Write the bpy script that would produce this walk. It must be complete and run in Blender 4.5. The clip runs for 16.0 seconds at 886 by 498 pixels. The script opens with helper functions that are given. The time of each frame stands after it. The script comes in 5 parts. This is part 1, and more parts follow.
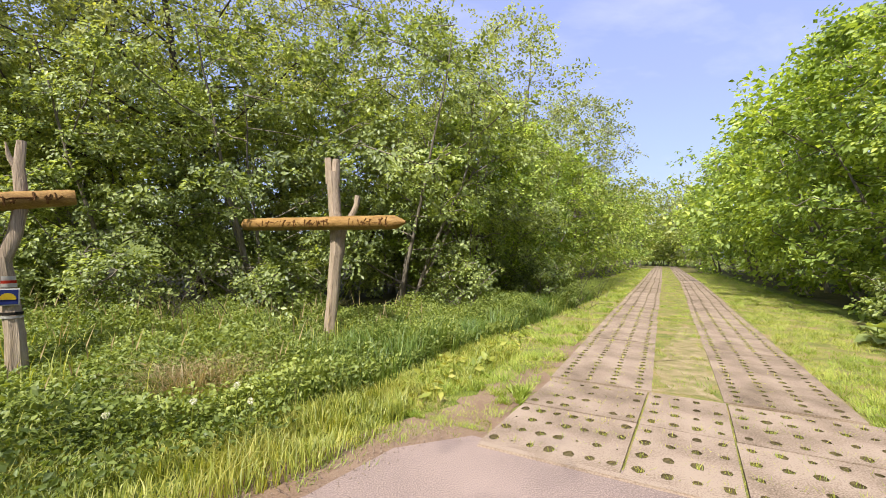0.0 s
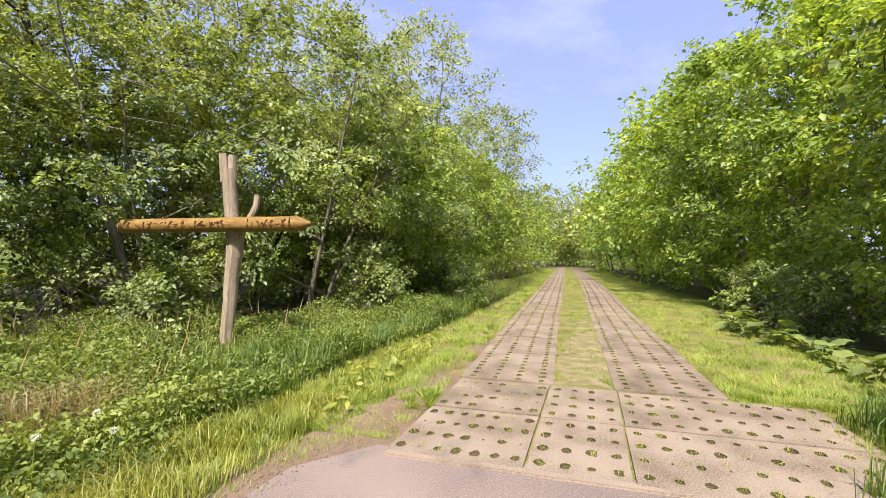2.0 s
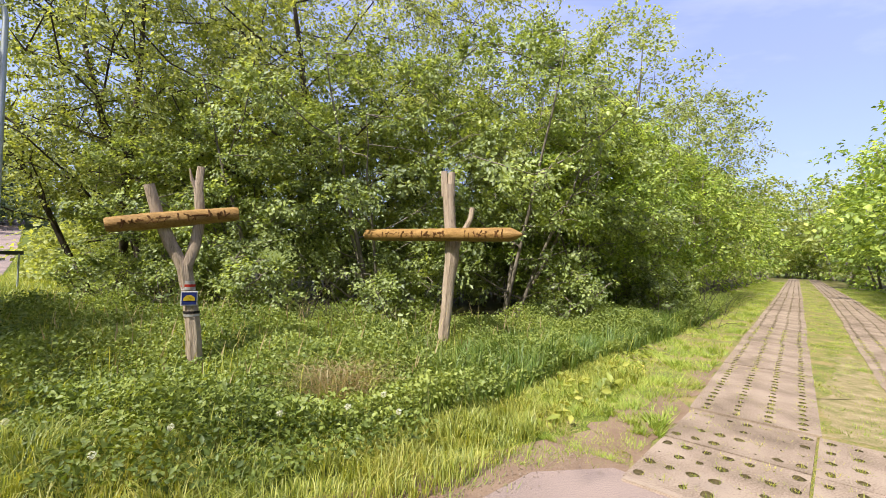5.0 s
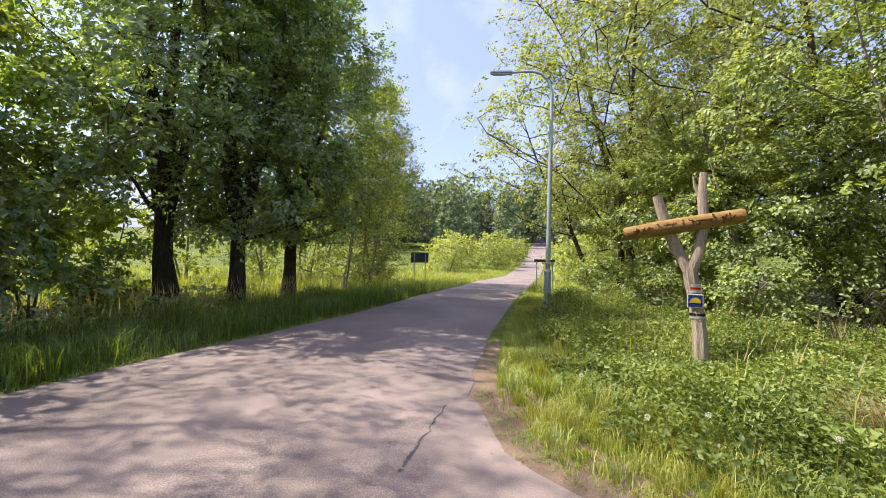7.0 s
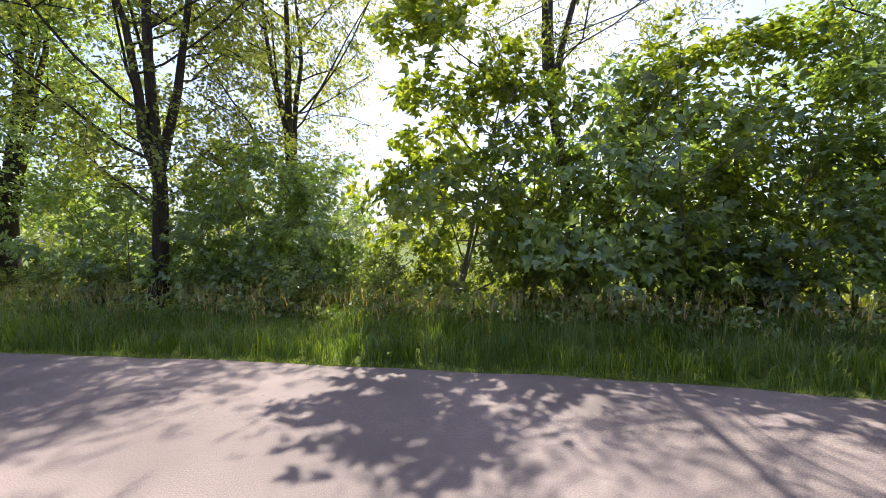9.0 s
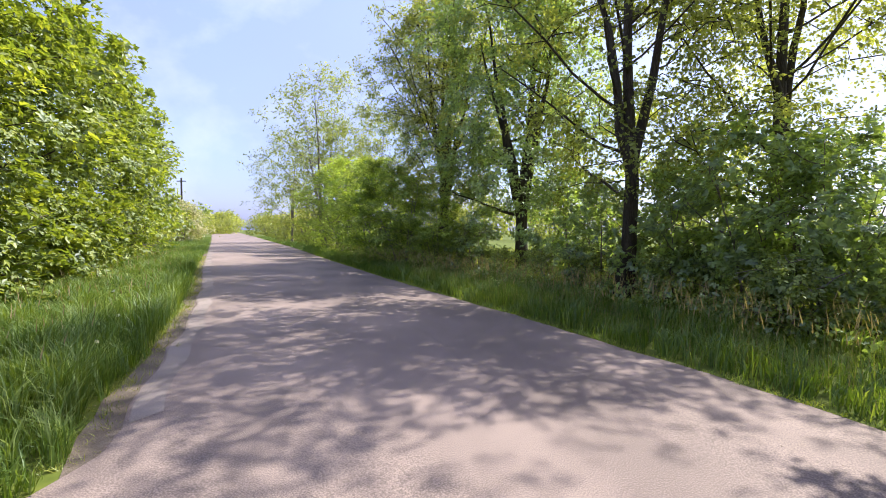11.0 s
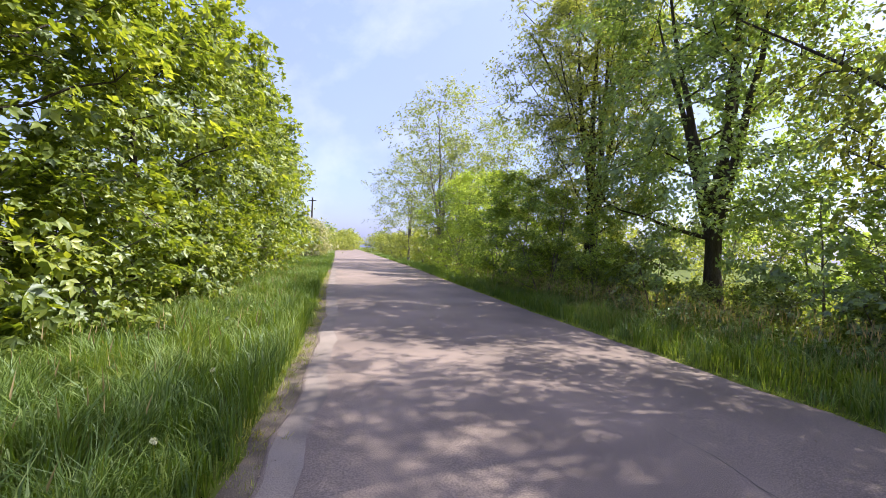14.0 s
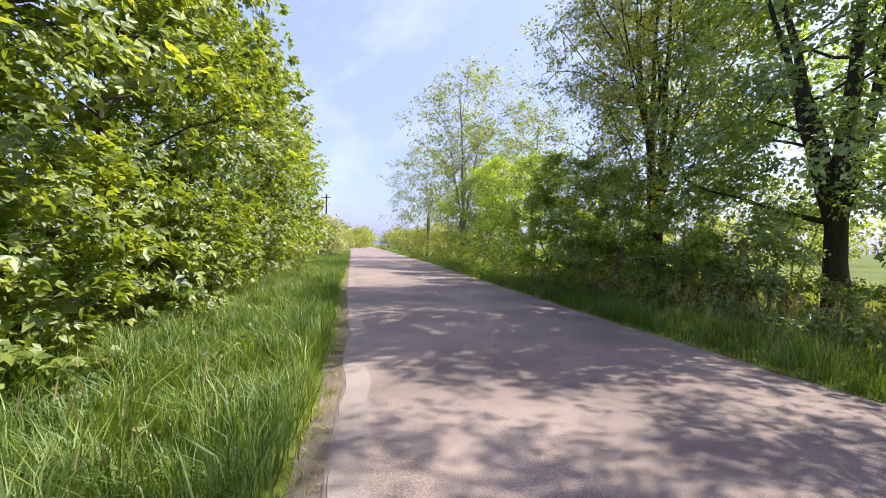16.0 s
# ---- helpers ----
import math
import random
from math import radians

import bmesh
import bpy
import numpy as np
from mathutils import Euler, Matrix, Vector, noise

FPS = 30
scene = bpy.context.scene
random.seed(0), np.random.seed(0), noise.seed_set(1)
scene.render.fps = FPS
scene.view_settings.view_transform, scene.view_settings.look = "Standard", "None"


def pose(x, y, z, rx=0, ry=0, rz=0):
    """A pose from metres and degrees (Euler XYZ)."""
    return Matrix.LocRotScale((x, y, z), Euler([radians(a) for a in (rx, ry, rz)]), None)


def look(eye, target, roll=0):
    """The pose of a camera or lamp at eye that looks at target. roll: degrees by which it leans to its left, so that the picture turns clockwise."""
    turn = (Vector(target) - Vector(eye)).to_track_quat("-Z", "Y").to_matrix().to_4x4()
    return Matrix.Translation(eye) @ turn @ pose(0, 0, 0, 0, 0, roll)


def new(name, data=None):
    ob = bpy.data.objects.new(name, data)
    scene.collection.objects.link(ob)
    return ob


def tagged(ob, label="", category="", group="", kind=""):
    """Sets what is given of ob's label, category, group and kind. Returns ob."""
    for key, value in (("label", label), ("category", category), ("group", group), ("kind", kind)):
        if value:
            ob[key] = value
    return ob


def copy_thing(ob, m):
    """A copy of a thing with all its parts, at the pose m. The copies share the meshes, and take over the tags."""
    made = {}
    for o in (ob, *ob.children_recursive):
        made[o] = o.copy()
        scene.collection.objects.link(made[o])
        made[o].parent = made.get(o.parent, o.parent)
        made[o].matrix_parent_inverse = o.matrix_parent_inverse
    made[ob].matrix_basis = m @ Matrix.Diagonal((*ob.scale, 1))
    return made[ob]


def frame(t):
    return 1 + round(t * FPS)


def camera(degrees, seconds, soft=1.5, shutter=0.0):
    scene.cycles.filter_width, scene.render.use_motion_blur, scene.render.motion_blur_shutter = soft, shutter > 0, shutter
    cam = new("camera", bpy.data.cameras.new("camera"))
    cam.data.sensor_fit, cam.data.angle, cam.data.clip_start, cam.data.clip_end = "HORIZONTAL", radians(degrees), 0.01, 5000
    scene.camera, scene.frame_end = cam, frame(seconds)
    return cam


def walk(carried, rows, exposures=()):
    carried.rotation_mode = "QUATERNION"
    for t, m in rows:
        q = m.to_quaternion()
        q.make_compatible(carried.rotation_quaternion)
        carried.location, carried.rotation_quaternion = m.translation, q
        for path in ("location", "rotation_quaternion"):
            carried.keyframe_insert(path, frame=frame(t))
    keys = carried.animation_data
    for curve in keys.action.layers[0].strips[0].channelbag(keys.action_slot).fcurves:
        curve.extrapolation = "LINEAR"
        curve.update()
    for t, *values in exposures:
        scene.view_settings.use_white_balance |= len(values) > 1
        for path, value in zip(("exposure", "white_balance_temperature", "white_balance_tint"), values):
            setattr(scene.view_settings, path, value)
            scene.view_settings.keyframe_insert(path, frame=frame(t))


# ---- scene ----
cam = camera(92.8, 16.0, soft=0.55)
PATH = [
    (0, (0.077, -0.008, 1.567), (0.056, 1.992, 1.587), 1.1),
    (0.5, (0.146, 0.023, 1.569), (0.366, 2.011, 1.597), 1.1),
    (1, (0.185, 0.076, 1.545), (0.462, 2.057, 1.583), 0.9),
    (1.5, (0.193, 0.093, 1.545), (0.534, 2.064, 1.586), 0.4),
    (2, (0.176, 0.083, 1.552), (0.549, 2.047, 1.593), 0.4),
    (2.5, (0.161, 0.062, 1.565), (0.54, 2.025, 1.608), 0.5),
    (3, (0.134, 0.037, 1.58), (0.494, 2.004, 1.624), 0.4),
    (3.2, (0.125, 0.027, 1.578), (0.44, 2.001, 1.625), 0.3),
    (5.3, (-0.328, -0.063, 1.689), (-1.018, 1.814, 1.709), 2.1),
    (5.5, (-0.321, -0.062, 1.686), (-1.191, 1.738, 1.701), 2.0),
    (6, (-0.326, -0.151, 1.649), (-1.618, 1.375, 1.66), 1.6),
    (6.5, (-0.377, -0.302, 1.622), (-1.982, 0.891, 1.63), 1.2),
    (7, (-0.435, -0.508, 1.588), (-2.333, 0.123, 1.597), 1.4),
    (7.3, (-0.426, -0.63, 1.61), (-2.412, -0.394, 1.607), 1.5),
    (7.5, (-0.421, -0.694, 1.62), (-2.421, -0.71, 1.611), 1.9),
    (8, (-0.485, -0.904, 1.639), (-2.364, -1.589, 1.609), 1.3),
    (8.3, (-0.447, -0.909, 1.663), (-2.078, -2.066, 1.615), 1.3),
    (8.5, (-0.424, -0.951, 1.683), (-1.814, -2.387, 1.626), 1.0),
    (9, (-0.308, -1.236, 1.673), (-1.109, -3.068, 1.621), -0.5),
    (9.5, (-0.163, -1.491, 1.657), (-0.4, -3.477, 1.606), -0.7),
    (10, (-0.102, -1.762, 1.694), (0.199, -3.738, 1.637), -1.0),
    (10.2, (-0.06, -1.856, 1.691), (0.428, -3.795, 1.631), -0.9),
    (12.3, (1.146, -2.056, 1.612), (2.562, -3.463, 1.496), 1.6),
    (12.5, (1.359, -2.192, 1.61), (2.778, -3.597, 1.506), 1.3),
    (13, (1.88, -2.616, 1.643), (3.314, -4.008, 1.572), 0.9),
    (13.5, (2.461, -2.947, 1.66), (3.909, -4.326, 1.639), 2.2),
    (14, (3.023, -3.411, 1.649), (4.469, -4.793, 1.652), 2.2),
    (14.5, (3.615, -3.704, 1.654), (5.07, -5.076, 1.648), 1.4),
    (15, (4.173, -4.018, 1.636), (5.669, -5.344, 1.618), 1.3),
    (15.5, (4.857, -4.283, 1.589), (6.356, -5.607, 1.572), 1.2),
    (16, (5.397, -4.547, 1.592), (6.887, -5.882, 1.574), 1.1),
]
walk(cam, [(t, look(eye, target, roll)) for t, eye, target, roll in PATH],
     exposures=[(0, 1.74, 6550, 10), (3.2, 1.76, 6550, 10), (5.3, 1.79, 6500, 10), (6.8, 1.9, 6450, 10), (7.5, 1.97, 6250, 9), (9.0, 1.96, 6150, 9), (10.2, 1.89, 6150, 9), (12.3, 1.87, 6250, 10), (16, 1.86, 6300, 10)])

# world, sun, exposure
SUN_HEADING, SUN_HEIGHT = 155.0, 52.0   # degrees: turn to the left from +y, and above the horizon
world = bpy.data.worlds.new("sky")
scene.world = world
world.use_nodes = True
wt = world.node_tree
sky = wt.nodes.new("ShaderNodeTexSky")
sky.sky_type, sky.sun_disc = "NISHITA", False
sky.sun_elevation, sky.sun_rotation = radians(SUN_HEIGHT), radians(-SUN_HEADING)
sky.air_density, sky.dust_density, sky.ozone_density = 1.0, 2.6, 2.0
bg = wt.nodes["Background"]
bg.inputs["Strength"].default_value = 0.096
coord = wt.nodes.new("ShaderNodeTexCoord")


def cloud_layer(scale, turn, rotate, lo, hi, top, under, colour):
    """Thin high cloud: drawn-out noise over the sky, blended over what lies under it."""
    warp = wt.nodes.new("ShaderNodeMapping")
    warp.inputs["Scale"].default_value, warp.inputs["Rotation"].default_value = turn, rotate
    cloud = wt.nodes.new("ShaderNodeTexNoise")
    cloud.inputs["Scale"].default_value, cloud.inputs["Detail"].default_value, cloud.inputs["Roughness"].default_value = scale, 7.0, 0.55
    wt.links.new(coord.outputs["Generated"], warp.inputs["Vector"])
    wt.links.new(warp.outputs["Vector"], cloud.inputs["Vector"])
    amount = wt.nodes.new("ShaderNodeMapRange")
    amount.inputs["From Min"].default_value, amount.inputs["From Max"].default_value = lo, hi
    amount.inputs["To Min"].default_value, amount.inputs["To Max"].default_value = top
    wt.links.new(cloud.outputs["Fac"], amount.inputs["Value"])
    blend = wt.nodes.new("ShaderNodeMix")
    blend.data_type = "RGBA"
    wt.links.new(amount.outputs["Result"], blend.inputs["Factor"])
    wt.links.new(under, blend.inputs["A"])
    blend.inputs["B"].default_value = (*colour, 1)
    return blend.outputs["Result"]


milky = cloud_layer(1.2, (0.6, 1.6, 2.0), (0.2, 0.3, 0.9), 0.35, 0.75, (0.52, 0.72), sky.outputs["Color"], (1.6, 1.72, 3.4))
streaks = cloud_layer(2.4, (0.5, 2.6, 3.0), (0.3, 0.2, 0.6), 0.5, 0.78, (0.0, 0.42), milky, (3.6, 3.65, 4.4))
wt.links.new(streaks, bg.inputs["Color"])

sun = new("sun", bpy.data.lights.new("sun", "SUN"))
sun.data.energy, sun.data.angle, sun.data.color = 2.6, radians(0.55), (1.0, 0.94, 0.83)
sh, se = radians(SUN_HEADING), radians(SUN_HEIGHT)
SUN_WAY = Vector((-math.sin(sh) * math.cos(se), math.cos(sh) * math.cos(se), math.sin(se)))
sun.matrix_world = look(SUN_WAY * 60, (0, 0, 0))


# ---------------------------------------------------------------- materials
def ramp_stops(node, stops):
    cr = node.color_ramp
    while len(cr.elements) < len(stops):
        cr.elements.new(0.5)
    for e, (p, c) in zip(cr.elements, stops):
        e.position, e.color = p, (*c, 1)


def base_material(name):
    mat = bpy.data.materials.new(name)
    mat.use_nodes = True
    return mat, mat.node_tree, mat.node_tree.nodes["Principled BSDF"]


def surface(name, stops, scale=3.0, fine=60.0, rough=0.85, bump=0.3, stretch_by=(1, 1, 1), metal=0.0, fine_mix=0.5, dist=0.02, per_object=0.0):
    """A weathered surface: two scales of noise through one ramp of colours, with relief."""
    mat, nt, p = base_material(name)
    tc, mp = nt.nodes.new("ShaderNodeTexCoord"), nt.nodes.new("ShaderNodeMapping")
    mp.inputs["Scale"].default_value = stretch_by
    nt.links.new(tc.outputs["Object"], mp.inputs["Vector"])
    big, small = nt.nodes.new("ShaderNodeTexNoise"), nt.nodes.new("ShaderNodeTexNoise")
    big.inputs["Scale"].default_value, big.inputs["Detail"].default_value = scale, 6
    small.inputs["Scale"].default_value, small.inputs["Detail"].default_value = fine, 3
    mixer = nt.nodes.new("ShaderNodeMix")
    mixer.inputs["Factor"].default_value = fine_mix
    for n, slot in ((big, "A"), (small, "B")):
        nt.links.new(mp.outputs["Vector"], n.inputs["Vector"])
        nt.links.new(n.outputs["Fac"], mixer.inputs[slot])
    value = mixer.outputs["Result"]
    if per_object:
        info, add = nt.nodes.new("ShaderNodeObjectInfo"), nt.nodes.new("ShaderNodeMath")
        add.operation = "MULTIPLY_ADD"
        nt.links.new(info.outputs["Random"], add.inputs[0])
        add.inputs[1].default_value = per_object
        nt.links.new(value, add.inputs[2])
        value = add.outputs[0]
    ramp = nt.nodes.new("ShaderNodeValToRGB")
    ramp_stops(ramp, stops)
    nt.links.new(value, ramp.inputs["Fac"])
    nt.links.new(ramp.outputs["Color"], p.inputs["Base Color"])
    p.inputs["Roughness"].default_value, p.inputs["Metallic"].default_value, p.inputs["Specular IOR Level"].default_value = rough, metal, 0.5 if metal else 0.2
    b = nt.nodes.new("ShaderNodeBump")
    b.inputs["Strength"].default_value, b.inputs["Distance"].default_value = bump, dist
    nt.links.new(mixer.outputs["Result"], b.inputs["Height"])
    nt.links.new(b.outputs["Normal"], p.inputs["Normal"])
    return mat


def foliage(name, stops, through_light=0.45, gloss=0.022, hue=0.3, patch=0.9):
    """Leaves and blades: colour varies leaf by leaf and plant by plant; some light passes through."""
    mat, nt, p = base_material(name)
    nt.nodes.remove(p)
    geo, info = nt.nodes.new("ShaderNodeNewGeometry"), nt.nodes.new("ShaderNodeObjectInfo")
    mixer = nt.nodes.new("ShaderNodeMix")
    mixer.inputs["Factor"].default_value = hue
    nt.links.new(geo.outputs["Random Per Island"], mixer.inputs["A"])
    nt.links.new(info.outputs["Random"], mixer.inputs["B"])
    tc, spread = nt.nodes.new("ShaderNodeTexCoord"), nt.nodes.new("ShaderNodeTexNoise")
    spread.inputs["Scale"].default_value, spread.inputs["Detail"].default_value = patch, 4
    nt.links.new(tc.outputs["Object"], spread.inputs["Vector"])
    wide = nt.nodes.new("ShaderNodeMapRange")
    wide.inputs["From Min"].default_value, wide.inputs["From Max"].default_value = 0.3, 0.7
    nt.links.new(spread.outputs["Fac"], wide.inputs["Value"])
    both = nt.nodes.new("ShaderNodeMix")
    both.inputs["Factor"].default_value = 0.42
    nt.links.new(mixer.outputs["Result"], both.inputs["A"])
    nt.links.new(wide.outputs["Result"], both.inputs["B"])
    ramp = nt.nodes.new("ShaderNodeValToRGB")
    ramp_stops(ramp, stops)
    nt.links.new(both.outputs["Result"], ramp.inputs["Fac"])
    dif, tra, glo = (nt.nodes.new("ShaderNodeBsdf" + k) for k in ("Diffuse", "Translucent", "Glossy"))
    warm = nt.nodes.new("ShaderNodeMix")
    warm.data_type, warm.blend_type = "RGBA", "MULTIPLY"
    warm.inputs["Factor"].default_value, warm.inputs["B"].default_value = 1.0, (1.5, 1.42, 0.55, 1)
    nt.links.new(ramp.outputs["Color"], warm.inputs["A"])
    nt.links.new(ramp.outputs["Color"], dif.inputs["Color"])
    nt.links.new(warm.outputs["Result"], tra.inputs["Color"])
    glo.inputs["Roughness"].default_value, glo.inputs["Color"].default_value = 0.5, (0.9, 0.95, 1, 1)
    m1, m2 = nt.nodes.new("ShaderNodeMixShader"), nt.nodes.new("ShaderNodeMixShader")
    m1.inputs[0].default_value, m2.inputs[0].default_value = through_light, gloss
    nt.links.new(dif.outputs[0], m1.inputs[1])
    nt.links.new(tra.outputs[0], m1.inputs[2])
    nt.links.new(m1.outputs[0], m2.inputs[1])
    nt.links.new(glo.outputs[0], m2.inputs[2])
    nt.links.new(m2.outputs[0], nt.nodes["Material Output"].inputs["Surface"])
    return mat


ASPHALT = surface("worn_asphalt", [(0.41, (0.154, 0.12, 0.107)), (0.5, (0.236, 0.18, 0.159)), (0.59, (0.33, 0.252, 0.22))], 0.5, 95, 0.72, 0.8, dist=0.007, fine_mix=0.62)
PALE_EDGE = surface("pale_worn_asphalt", [(0.41, (0.189, 0.155, 0.14)), (0.5, (0.257, 0.209, 0.189)), (0.59, (0.324, 0.266, 0.239))], 0.9, 95, 0.8, 0.5, dist=0.005, fine_mix=0.5)
DRY_EARTH = surface("dry_grassy_earth", [(0.38, (0.11, 0.125, 0.035)), (0.46, (0.2, 0.17, 0.075)), (0.54, (0.27, 0.21, 0.12)), (0.62, (0.34, 0.28, 0.18))], 5.0, 60, 0.95, 0.8)
# Soil in the slab holes, darkened further in place of the shade inside them.
HOLE_SOIL_SHADE = surface("hole_soil_and_shade", [(0.3, (0.035, 0.0266, 0.014)), (0.5, (0.07, 0.056, 0.0245)), (0.7, (0.133, 0.105, 0.049))], 1.2, 40, 0.95, 0.5)
SAND = surface("sandy_dirt", [(0.3, (0.112, 0.0713, 0.045)), (0.5, (0.195, 0.131, 0.09)), (0.7, (0.285, 0.21, 0.15))], 1.8, 70, 0.95, 0.6)
GRIT = surface("grey_brown_grit", [(0.36, (0.09, 0.07, 0.053)), (0.5, (0.165, 0.13, 0.10)), (0.64, (0.26, 0.21, 0.165))], 2.5, 90, 0.95, 0.7)
STRIP = surface("dry_verge_earth", [(0.36, (0.09, 0.11, 0.024)), (0.48, (0.16, 0.165, 0.045)), (0.56, (0.24, 0.185, 0.08)), (0.66, (0.30, 0.22, 0.12))], 2.2, 45, 0.95, 0.7)
MEADOW = surface("meadow_ground", [(0.3, (0.05, 0.07, 0.012)), (0.5, (0.095, 0.12, 0.018)), (0.7, (0.15, 0.165, 0.03))], 0.12, 6, 0.95, 0.5)
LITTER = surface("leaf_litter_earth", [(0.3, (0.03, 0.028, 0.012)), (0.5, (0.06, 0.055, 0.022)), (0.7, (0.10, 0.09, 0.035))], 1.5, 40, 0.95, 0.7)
CONCRETE = surface("weathered_concrete", [(0.40, (0.107, 0.0792, 0.0546)), (0.47, (0.186, 0.14, 0.104)), (0.53, (0.244, 0.185, 0.141)), (0.60, (0.316, 0.248, 0.194))], 1.7, 75, 0.92, 0.9, dist=0.012, per_object=0.06, fine_mix=0.5)
GREY_WOOD = surface("weathered_grey_wood", [(0.30, (0.0945, 0.0683, 0.0473)), (0.43, (0.284, 0.221, 0.162)), (0.55, (0.388, 0.309, 0.231)), (0.7, (0.493, 0.409, 0.315))], 5, 45, 0.85, 0.9, (3.2, 3.2, 0.14), dist=0.03)
OILED_WOOD = surface("oiled_yellow_wood", [(0.25, (0.102, 0.0496, 0.0144)), (0.5, (0.244, 0.139, 0.0421)), (0.75, (0.362, 0.234, 0.0899))], 6, 40, 0.6, 0.7, (0.9, 0.9, 3), dist=0.02)
GROOVE_SHADE = surface("groove_shade_wood", [(0.3, (0.055, 0.024, 0.007)), (0.7, (0.12, 0.055, 0.015))], 8, 60, 0.8, 0.4)
BARK = surface("grey_brown_bark", [(0.3, (0.0292, 0.0221, 0.0163)), (0.5, (0.065, 0.052, 0.039)), (0.7, (0.117, 0.0975, 0.0748))], 6, 30, 0.95, 0.9, (2, 2, 0.35), dist=0.03)
PALE_BARK = surface("pale_grey_bark", [(0.3, (0.09, 0.075, 0.06)), (0.5, (0.18, 0.155, 0.125)), (0.7, (0.28, 0.25, 0.21))], 6, 30, 0.95, 0.7, (2, 2, 0.35), dist=0.02)
STEEL = surface("galvanised_steel", [(0.3, (0.34, 0.37, 0.38)), (0.7, (0.52, 0.55, 0.56))], 4, 60, 0.5, 0.08, metal=0.55)
SIGN_BACK = surface("dull_grey_sheet", [(0.3, (0.045, 0.048, 0.05)), (0.7, (0.085, 0.088, 0.09))], 5, 50, 0.6, 0.05)
WHITE_PAINT = surface("white_paint", [(0.3, (0.465, 0.45, 0.42)), (0.7, (0.6, 0.593, 0.57))], 8, 60, 0.7, 0.2)
RED_PAINT = surface("red_paint", [(0.3, (0.42, 0.03, 0.015)), (0.7, (0.6, 0.06, 0.03))], 8, 60, 0.7, 0.2)
BLUE_PAINT = surface("dark_blue_plate", [(0.3, (0.012, 0.018, 0.09)), (0.7, (0.02, 0.03, 0.14))], 8, 60, 0.45, 0.05)
YELLOW_PAINT = surface("yellow_paint", [(0.3, (0.62, 0.46, 0.03)), (0.7, (0.78, 0.6, 0.05))], 8, 60, 0.55, 0.05)
BLACK_BAND = surface("dark_tape", [(0.3, (0.02, 0.018, 0.016)), (0.7, (0.05, 0.045, 0.04))], 8, 60, 0.7, 0.1)
TAR = surface("tar_seam", [(0.3, (0.05, 0.045, 0.045)), (0.7, (0.11, 0.1, 0.1))], 8, 60, 0.8, 0.4)

LEAF_ELDER = foliage("elder_leaves", [(0.15, (0.0767, 0.105, 0.0319)), (0.5, (0.227, 0.281, 0.0844)), (0.85, (0.483, 0.555, 0.182))], 0.45, 0.035)
LEAF_MAPLE = foliage("maple_leaves", [(0.15, (0.0574, 0.0886, 0.0138)), (0.5, (0.194, 0.253, 0.0357)), (0.85, (0.44, 0.468, 0.0737))], 0.52, 0.05)
LEAF_TRACK = foliage("track_bush_leaves", [(0.15, (0.0905, 0.147, 0.0271)), (0.5, (0.254, 0.343, 0.0704)), (0.85, (0.571, 0.656, 0.147))], 0.45)
LEAF_DARK = foliage("dark_maple_leaves", [(0.15, (0.078, 0.118, 0.0362)), (0.5, (0.236, 0.324, 0.0954)), (0.85, (0.447, 0.561, 0.175))], 0.52, 0.085)
LEAF_ALDER = foliage("alder_leaves", [(0.15, (0.118, 0.145, 0.0371)), (0.5, (0.275, 0.31, 0.0886)), (0.85, (0.476, 0.492, 0.16))], 0.52)
LEAF_WILLOW = foliage("willow_leaves", [(0.15, (0.0995, 0.124, 0.0345)), (0.5, (0.249, 0.292, 0.0816)), (0.85, (0.454, 0.488, 0.174))], 0.45)
LEAF_NETTLE = foliage("nettle_leaves", [(0.15, (0.0556, 0.0853, 0.0176)), (0.5, (0.153, 0.203, 0.0427)), (0.85, (0.311, 0.36, 0.0865))], 0.35, patch=0.7)
# Far pines only: needles made paler and bluer, air haze put into the colour.
LEAF_PINE = foliage("hazy_pine_needles", [(0.15, (0.0596, 0.0837, 0.0595)), (0.5, (0.151, 0.193, 0.12)), (0.85, (0.308, 0.356, 0.221))], 0.2, 0.0, patch=0.05)
GRASS = foliage("fresh_grass", [(0.12, (0.15, 0.197, 0.037)), (0.5, (0.3, 0.342, 0.0575)), (0.88, (0.546, 0.494, 0.123))], 0.42, 0.03, 0.1, 0.8)
GRASS_DRY = foliage("short_yellowing_grass", [(0.15, (0.17, 0.26, 0.04)), (0.5, (0.30, 0.38, 0.065)), (0.85, (0.47, 0.47, 0.13))], 0.35, 0.02, 0.05, 0.7)
# Tall grass well below GRASS in tone: the verges' tree shade is in this colour.
GRASS_TALL = foliage("tall_grass_shade_tone", [(0.12, (0.0642, 0.119, 0.018)), (0.5, (0.133, 0.206, 0.0324)), (0.88, (0.273, 0.337, 0.072))], 0.42, 0.03, 0.1, 0.6)
BLOSSOM = foliage("hawthorn_blossom", [(0.25, (0.14, 0.19, 0.06)), (0.5, (0.30, 0.32, 0.17)), (0.8, (0.55, 0.5, 0.42))], 0.4, 0.02)
STRAW = foliage("dry_straw", [(0.1, (0.252, 0.189, 0.084)), (0.9, (0.483, 0.388, 0.21))], 0.3, 0.03)
PETAL = foliage("pale_seed_heads", [(0.0, (0.468, 0.468, 0.393)), (1.0, (0.975, 0.975, 0.884))], 0.3, 0.0, 0.0)


